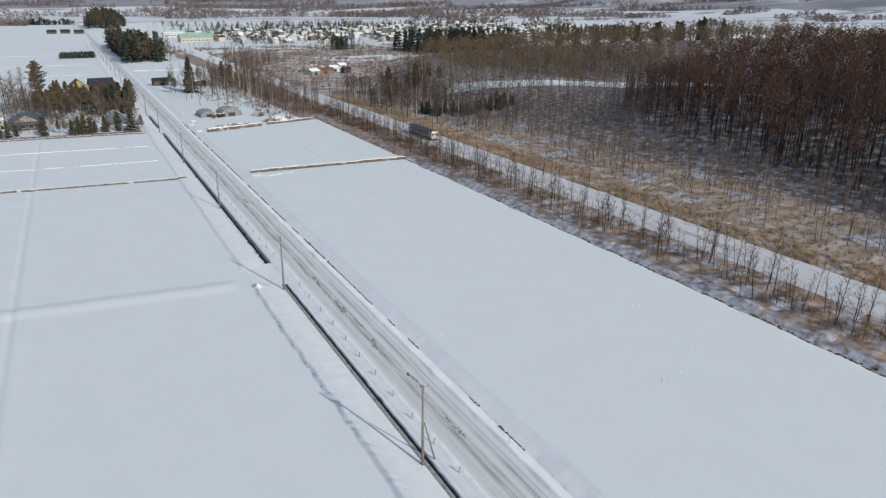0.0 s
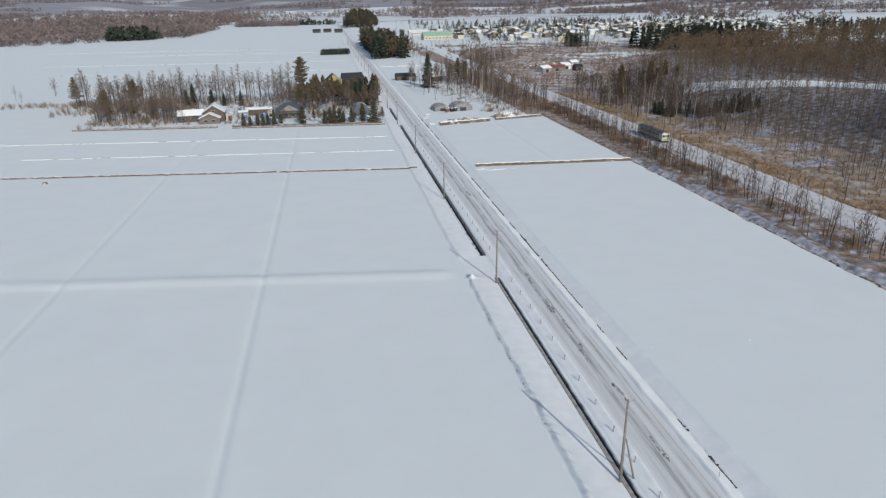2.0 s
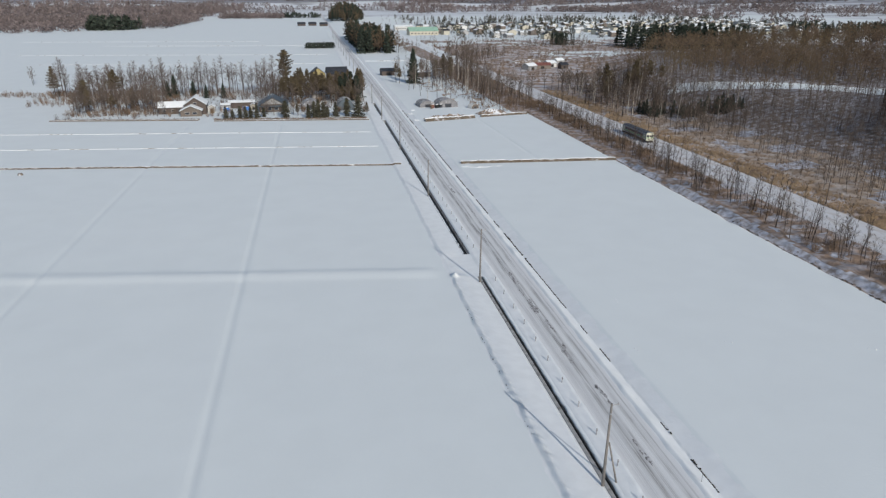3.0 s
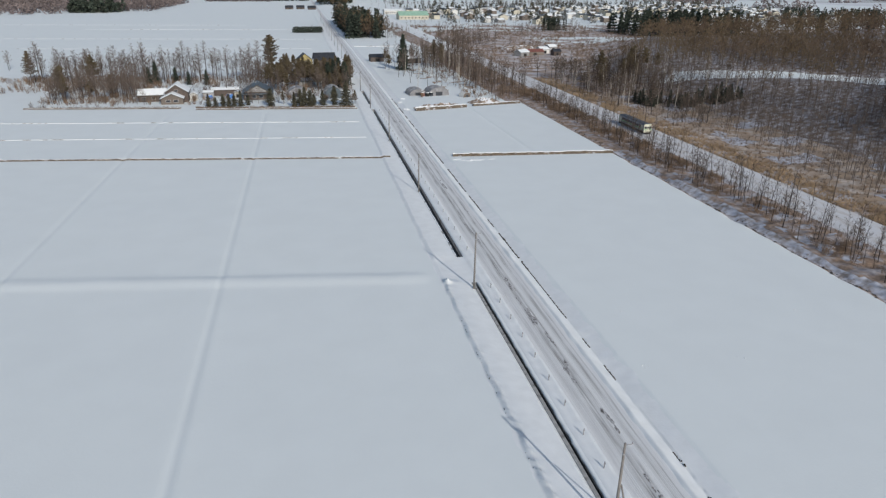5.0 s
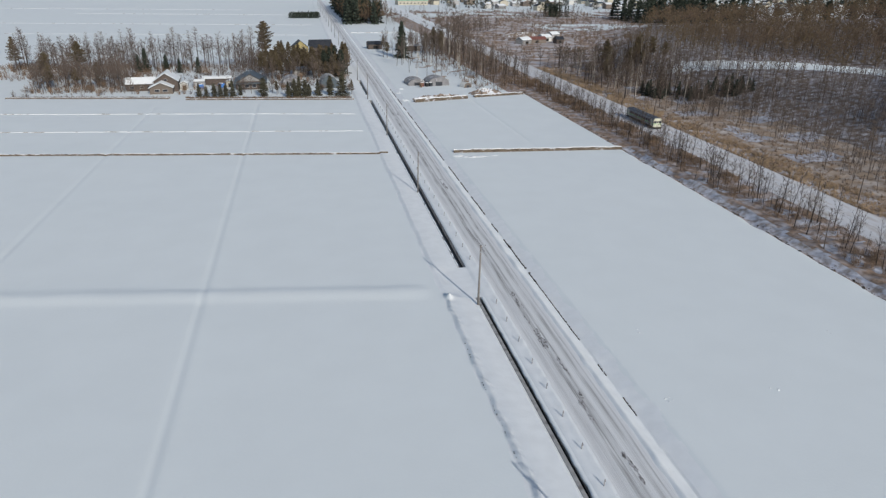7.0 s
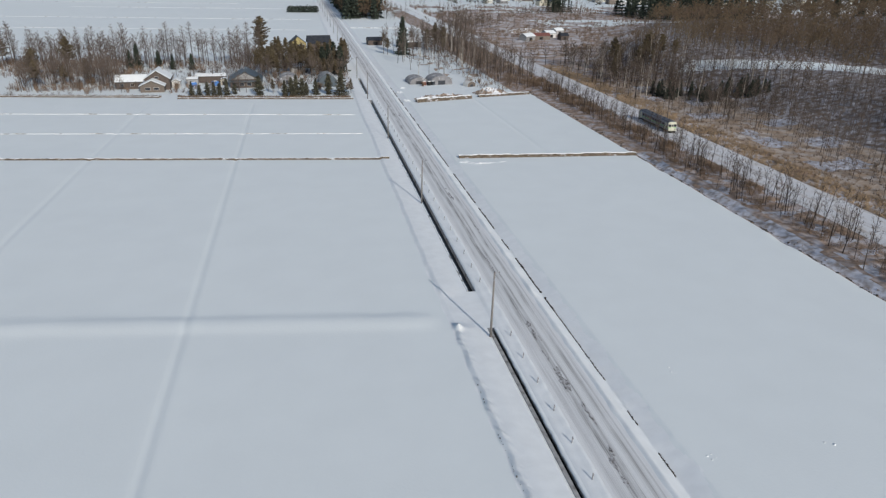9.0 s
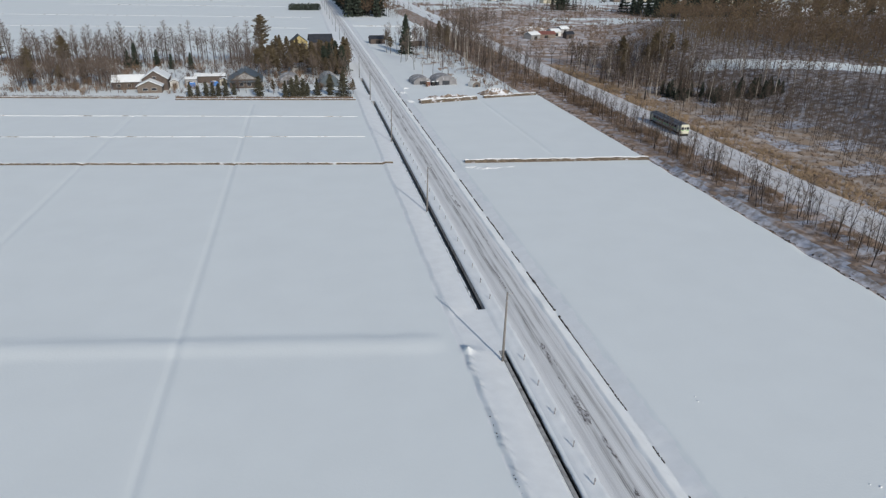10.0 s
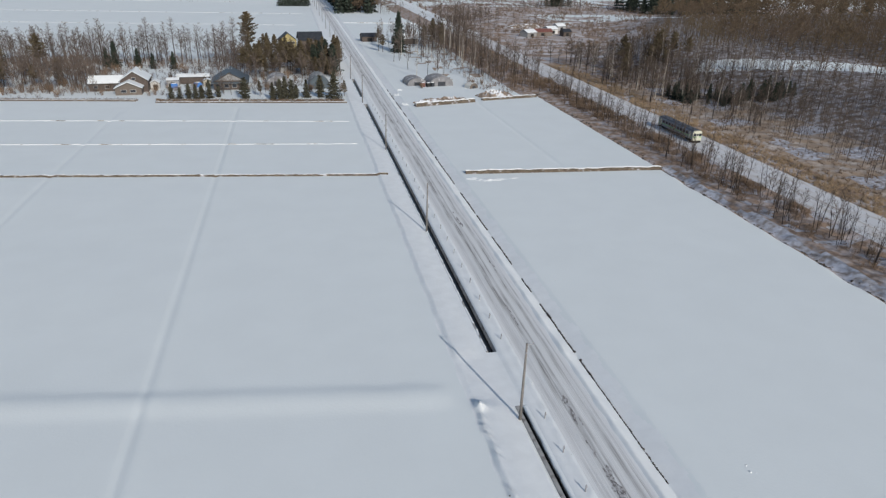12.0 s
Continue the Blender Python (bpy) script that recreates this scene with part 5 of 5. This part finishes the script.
for i, (x, y, w, d, h) in enumerate(((51.5, 208.2, 9.5, 3.0, 0.5), (47.0, 209.6, 4.0, 2.6, 0.45), (57.5, 208.6, 5.0, 1.8, 0.3), (44.6, 298, 2.8, 5.0, 0.8), (44.4, 316, 2.6, 6.0, 0.7), (46.5, 325, 4.0, 3.0, 0.6))):
    heap(x, y, w, d, h, 10 * i, 40 + i, DRIFT, "low heap of ploughed snow at the roadside")
scatter("snow_lumps", [lump(s) for s in range(4)], place, [DRIFT, DRIFT], "loose lumps of thrown snow", "snow")
bank = [(42.27 + 0.04 * float(waves(0.18 * k, 0.0, 9, 82)) + rr.uniform(-0.04, 0.04), 45 + 0.15 * k) for k in range(1900)]
bank = [(a, b) for a, b in bank if float(waves(b, 0.0, 15, 81)) > (0.2 if b < 108 else -0.7)]
scatter("verge_soil", [lump(30 + k) for k in range(3)], [(24.62 + 0.1 * float(waves(b, 0.0, 8, 5)), b, float(land(24.62, b)) - 0.02, rr.uniform(0.05, 0.13)) for b in [rr.uniform(48, 112) for k in range(110)] if float(waves(b, 0.0, 11, 83)) > 0.35], [DARKSOIL, DARKSOIL], "dark soil specks in the wind-carved verge", "earth")
scatter("bank_soil", [lump(20 + s) for s in range(4)], [(a - 0.06, b, float(land(a - 0.06, b)) + 0.06, rr.uniform(0.08, 0.18) * (1.0 if b < 125 else 1.6)) for a, b in bank], [DARKSOIL, DARKSOIL], "dark soil and grass showing in the ploughed bank", "earth")
heap(-88, 222.5, 1.6, 1.2, 0.9, 0, 9, EARTH, "dark clump of earth in the snow")
rocks = [(FIELD_R + 0.5 + 2.6 * rr.random() ** 1.6, 45 + 270 * rr.random() ** 1.4) for k in range(520)]
scatter("drain_clods", [lump(9 + s) for s in range(4)], [(a, b, float(z), rr.uniform(0.12, 0.55)) for (a, b), z in zip(rocks, land(np.array([q[0] for q in rocks]), np.array([q[1] for q in rocks])))], [DARKSOIL, DARKSOIL], "dark earth clods along the field drain", "earth")
scatter("drain_grass", reed, [(a + 0.6, b, float(land(a + 0.6, b)), rr.uniform(0.15, 0.35)) for a, b in rocks], [SCRUB, SCRUB], "dark dead grass along the field drain", "grass")

# ---- distance ----
low_fir = [conifer(200 + s, 16, 3.4, 7, 5, 2, 0.08, -0.2, 1.5, n=3) for s in range(3)]
low_bare = [bare_tree(210 + s, 10.5, 3.2, 8, 6, 2, 0.18, 1.1, 0.012, 0.05, 0.07, n=3) for s in range(5)]
far_bare = [puff(220 + s, 11, 7.0, 30, 2.3, 0.0, 0.2) for s in range(4)]
far_fir = [puff(230 + s, 13, 4.5, 22, 3.4, 0.05, 0.8) for s in range(4)]
town_fir = [puff(260 + s, 12, 3.8 + 0.5 * s, 60, 1.7, 0.05, 0.35 + 0.15 * s) for s in range(4)]
hedge = [puff(240 + s, 6.5, 2.4, 90, 0.9, 0.02, 0.2) for s in range(3)]
wood_a = spots(250, 47, 102, 672, 960, 1.0, 1.42, 41, lambda x, y: 1 if x < 52 + (985 - y) * 0.10 else 0.0, 3.4)
wood_b = spots(300, 44, 128, 1480, 1760, 1.1, 1.7, 42, lambda x, y: 1 if ((x - 80) / 40) ** 2 + ((y - 1620) / 145) ** 2 < 1 else 0, 4)
wood_b = [(x, y, z, k * (1.2 - 0.65 * (((x - 80) / 40) ** 2 + 0.4 * ((y - 1620) / 145) ** 2))) for x, y, z, k in wood_b]
scatter("roadside_wood", low_fir, wood_a[::2] + wood_b[::2], [LARCHBARK, NEEDLE], "dark conifer wood beside the road", "wood")
scatter("roadside_larches", [bare_tree(250 + s, 17, 3.8, 11, 6, 5, 0.15, 0.9, 0.010, 0.02, 0.12, n=3) for s in range(4)], wood_a[1::2] + wood_b[1::2], [LARCHBARK, HILLTWIG], "leafless larches in the wood beside the road", "wood")
scatter("roadside_wood_edge", low_bare, spots(210, 60, 112, 664, 985, 0.35, 0.8, 43, lambda x, y: 1 if x > 53 + (985 - y) * 0.10 else 0, 3), [BARK, HILLTWIG], "brown leafless trees along the conifer wood", "wood")
scatter("hedge", hedge, [(-4 + 0.8 * k, 751 + (k * 7 % 5) * 0.6 - 1, 0, 0.85 + 0.05 * (k % 4)) for k in range(36)], [LARCHBARK, NEEDLE], "dark green shelter hedge in a snowy field", "hedge")
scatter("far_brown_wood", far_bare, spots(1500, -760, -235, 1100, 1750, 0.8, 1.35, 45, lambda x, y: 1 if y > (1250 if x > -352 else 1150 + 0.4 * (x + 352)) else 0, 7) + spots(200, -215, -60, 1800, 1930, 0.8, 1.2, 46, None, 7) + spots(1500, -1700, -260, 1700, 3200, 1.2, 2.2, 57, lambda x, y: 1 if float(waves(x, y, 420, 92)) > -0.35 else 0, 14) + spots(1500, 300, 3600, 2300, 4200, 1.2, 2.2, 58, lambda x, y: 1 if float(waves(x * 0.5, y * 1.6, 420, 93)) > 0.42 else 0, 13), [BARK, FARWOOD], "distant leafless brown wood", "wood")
scatter("far_fir_wood", far_fir, spots(75, -345, -275, 1196, 1255, 0.7, 1.6, 47, None, 5) + spots(60, -60, 30, 1850, 1890, 0.6, 1.0, 48), [LARCHBARK, NEEDLE], "distant dark conifer belt", "wood")
scatter("scrubland", [bush(s, 1.8, 1.6, 9, 5, 0.045) for s in range(4)], spots(2100, 128, 340, 420, 860, 0.4, 1.4, 49, lambda x, y: (0.15 + 0.85 * float(S(-0.2, 0.5, waves(x, y, 90, 50)))) * (0 if upland(x, y) and y < 660 else 1)), [SCRUB, SCRUB], "tan scrub on open ground before the town", "scrub")
scatter("scrubland_trees", low_bare, spots(70, 228, 300, 715, 770, 0.5, 0.9, 78) + spots(60, 124, 162, 580, 650, 0.8, 1.3, 79) + spots(220, 128, 380, 430, 880, 0.3, 0.85, 55, lambda x, y: 0 if upland(x, y) and y < 660 else 1), [BARK, TWIG], "bare trees on open ground before the town", "trees")
scatter("hill_conifers", low_fir, spots(120, 330, 455, 655, 745, 1.0, 1.5, 51, None, 5) + spots(60, 700, 860, 900, 960, 0.8, 1.2, 56) + [(500 + 1.25 * k + (k * 37 % 23), 650 - 1.9 * k + (k * 53 % 31), float(land(500 + 1.25 * k, 650 - 1.9 * k)), 1.0 + 0.05 * (k % 7)) for k in range(80)] + spots(30, 375, 400, 735, 765, 0.8, 1.1, 80), [LARCHBARK, NEEDLE], "dark conifers along the back of the hill", "wood")
scatter("town_trees", town_fir, spots(760, 190, 1000, 860, 1650, 0.4, 1.1, 52), [LARCHBARK, GARDENGREEN], "dark conifers between the houses of the town", "trees")
scatter("town_grove", low_fir, spots(26, 270, 292, 755, 785, 0.6, 0.9, 53), [LARCHBARK, NEEDLE], "grove of dark conifers before the town", "trees")
scatter("town_bare_trees", low_bare, spots(620, 150, 1000, 820, 1650, 0.45, 1.0, 54) + spots(90, 400, 640, 1480, 1600, 0.9, 1.6, 77), [BARK, TWIG], "bare trees between the houses of the town", "trees")
belts = []
for k in range(130):
    y0, x0, ln, dp = rr.uniform(2200, 4300), rr.uniform(-2200, 3600), rr.uniform(120, 800), rr.uniform(6, 30)
    if k >= 85:
        y0, x0, ln, dp = rr.uniform(900, 2500), rr.uniform(900, 2600), rr.uniform(50, 200), rr.uniform(6, 25)
    for i in range(int(ln / 8)):
        x, y = x0 + i * 8 + rr.uniform(-5, 5), y0 + rr.uniform(-dp, dp) + 0.06 * i * 8
        if not (-20 < x < 200 and y < 2100):
            belts.append((x, y, rr.uniform(0.9, 1.7)))
bz = land(np.array([b[0] for b in belts]), np.array([b[1] for b in belts]))
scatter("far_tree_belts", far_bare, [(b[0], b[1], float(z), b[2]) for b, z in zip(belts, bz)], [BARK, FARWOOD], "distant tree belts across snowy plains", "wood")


def town_house(kind):
    walls, roofs = (WALLWHITE, WALLCREAM, WALLTAN, WALLGREY, WALLCREAM, WALLWHITE), (ROOFDARK, ROOFBLUE, ROOFRED, ROOFDARK, ROOFDARK, ROOFBLUE)
    ob = thing("town_house", 0, 0, -60, 0, "small detached house with snow on its roof", "house", "houses of the town")
    w, d, e = 10.5 + kind % 3, 9.0 + kind % 2 * 1.5, 5.6 if kind % 2 == 0 else 3.8
    gable_block(ob, 0, 0, w, d, e, e + 1.9, walls[kind], roofs[kind], 0.22 if kind in (0, 2, 3, 5) else 0.0, "x" if kind % 2 else "y", 0.5)
    for x in (-w * 0.28, w * 0.28):
        window(ob, x, -d / 2 - 0.02, 1.0 if e < 5 else 3.4, 2.0, 1.4)
    part("door", Geo().box(0, -d / 2 - 0.04, -0.2, 1.1, 0.1, 2.2), ROOFDARK, ob)
    return ob


kinds = [town_house(k) for k in range(6)]
rr = random.Random(61)
rows = [(x, y) for x in np.arange(190, 900, 18) for y in np.arange(880, 1560, 32)]
rr.shuffle(rows)
for x, y in rows[:430]:
    x, y = x + rr.uniform(-5, 5), y + rr.uniform(-8, 8)
    if (x < 240 and y < 1000) or y > 1150 + 0.5 * x or float(waves(x, y, 260, 91)) < -0.75:
        continue
    k = rr.randrange(6)
    copy_thing(kinds[k], pose(x, y, float(land(x, y)), 0, 0, rr.choice((0, 90, 180, 15, 105, 270))))
for ob in kinds:
    for c in list(ob.children_recursive):
        bpy.data.objects.remove(c)
    bpy.data.objects.remove(ob)
for x, y, w, d, wall, roof, lab in ((158, 1000, 42, 18, WALLCREAM, ROOFGREEN, "long cream hall with a pale green roof"), (150, 1150, 30, 12, WALLWHITE, ROOFDARK, "long white hall with snow on its roof")):
    ob = thing("hall", x, y, float(land(x, y)), 0.1, lab, "hall")
    gable_block(ob, 0, 0, w, d, 5.5, 10.5 if roof == ROOFGREEN else 7.4, wall, roof, 0.0 if roof == ROOFGREEN else 0.3, "x", 0.5)
    for i in range(8):
        window(ob, -w * 0.42 + i * w * 0.12, -d / 2 - 0.02, 1.5, 2.0, 1.4)
for x, y, t, w, d, wall, roof, lab, sn in ((160, 502, 0.5, 9, 7, WALLGREY, ROOFBLUE, "grey shed with snow on its blue sheet roof", 0.3), (171, 508, 0.1, 14, 6, WALLTAN, ROOFRED, "long shed with a faded red roof", 0.0), (182, 520, 0.3, 8, 7, WALLWHITE, ROOFBLUE, "white shed with snow on its roof", 0.3), (187, 504, 0.2, 6, 5, WALLBROWN, ROOFDARK, "small brown hut on scrubland", 0.0), (196, 540, 0.4, 8, 6, WALLGREY, ROOFBLUE, "grey shed with snow on its roof on scrubland", 0.25)):
    shed(x, y, t, w, d, 2.8, 4.4, wall, roof, lab, sn, True, "x")
heap(176, 560, 30, 14, 2.5, 10, 5, RUBBLE, "wide heap of scrap and snow on scrubland")
for x, y in ((-14, 1345), (6, 1352), (26, 1330)):
    ob = thing("farmhouse", x, y, float(land(x, y)), 0.2, "distant dark-roofed farmhouse in a snowy field", "house", "distant farmhouses")
    gable_block(ob, 0, 0, 13, 9, 3.5, 6.5, WALLBROWN, ROOFDARK, 0.0, "x", 0.6)
    part("door", Geo().box(0, -4.56, -0.1, 2, 0.1, 2.4), UNDER, ob)
for i, y in enumerate(np.arange(452, 1000, 50)):
    utility_pole(POLE_X + 0.05, float(y), 9.5)
ob = thing("marker_stake", 40.45, 58.1, float(land(40.45, 58.1)), 0, "thin grey marker stake in the ploughed bank", "stake")
part("stake", Geo().tube((0, 0, -0.3), (0.05, 0.02, 1.0), 0.035, 0.03, 8), POSTGREY, ob)
part("cap", Geo().tube((0.05, 0.02, 1.0), (0.05, 0.02, 1.06), 0.05, 0.05, 8), POSTGREY, ob)
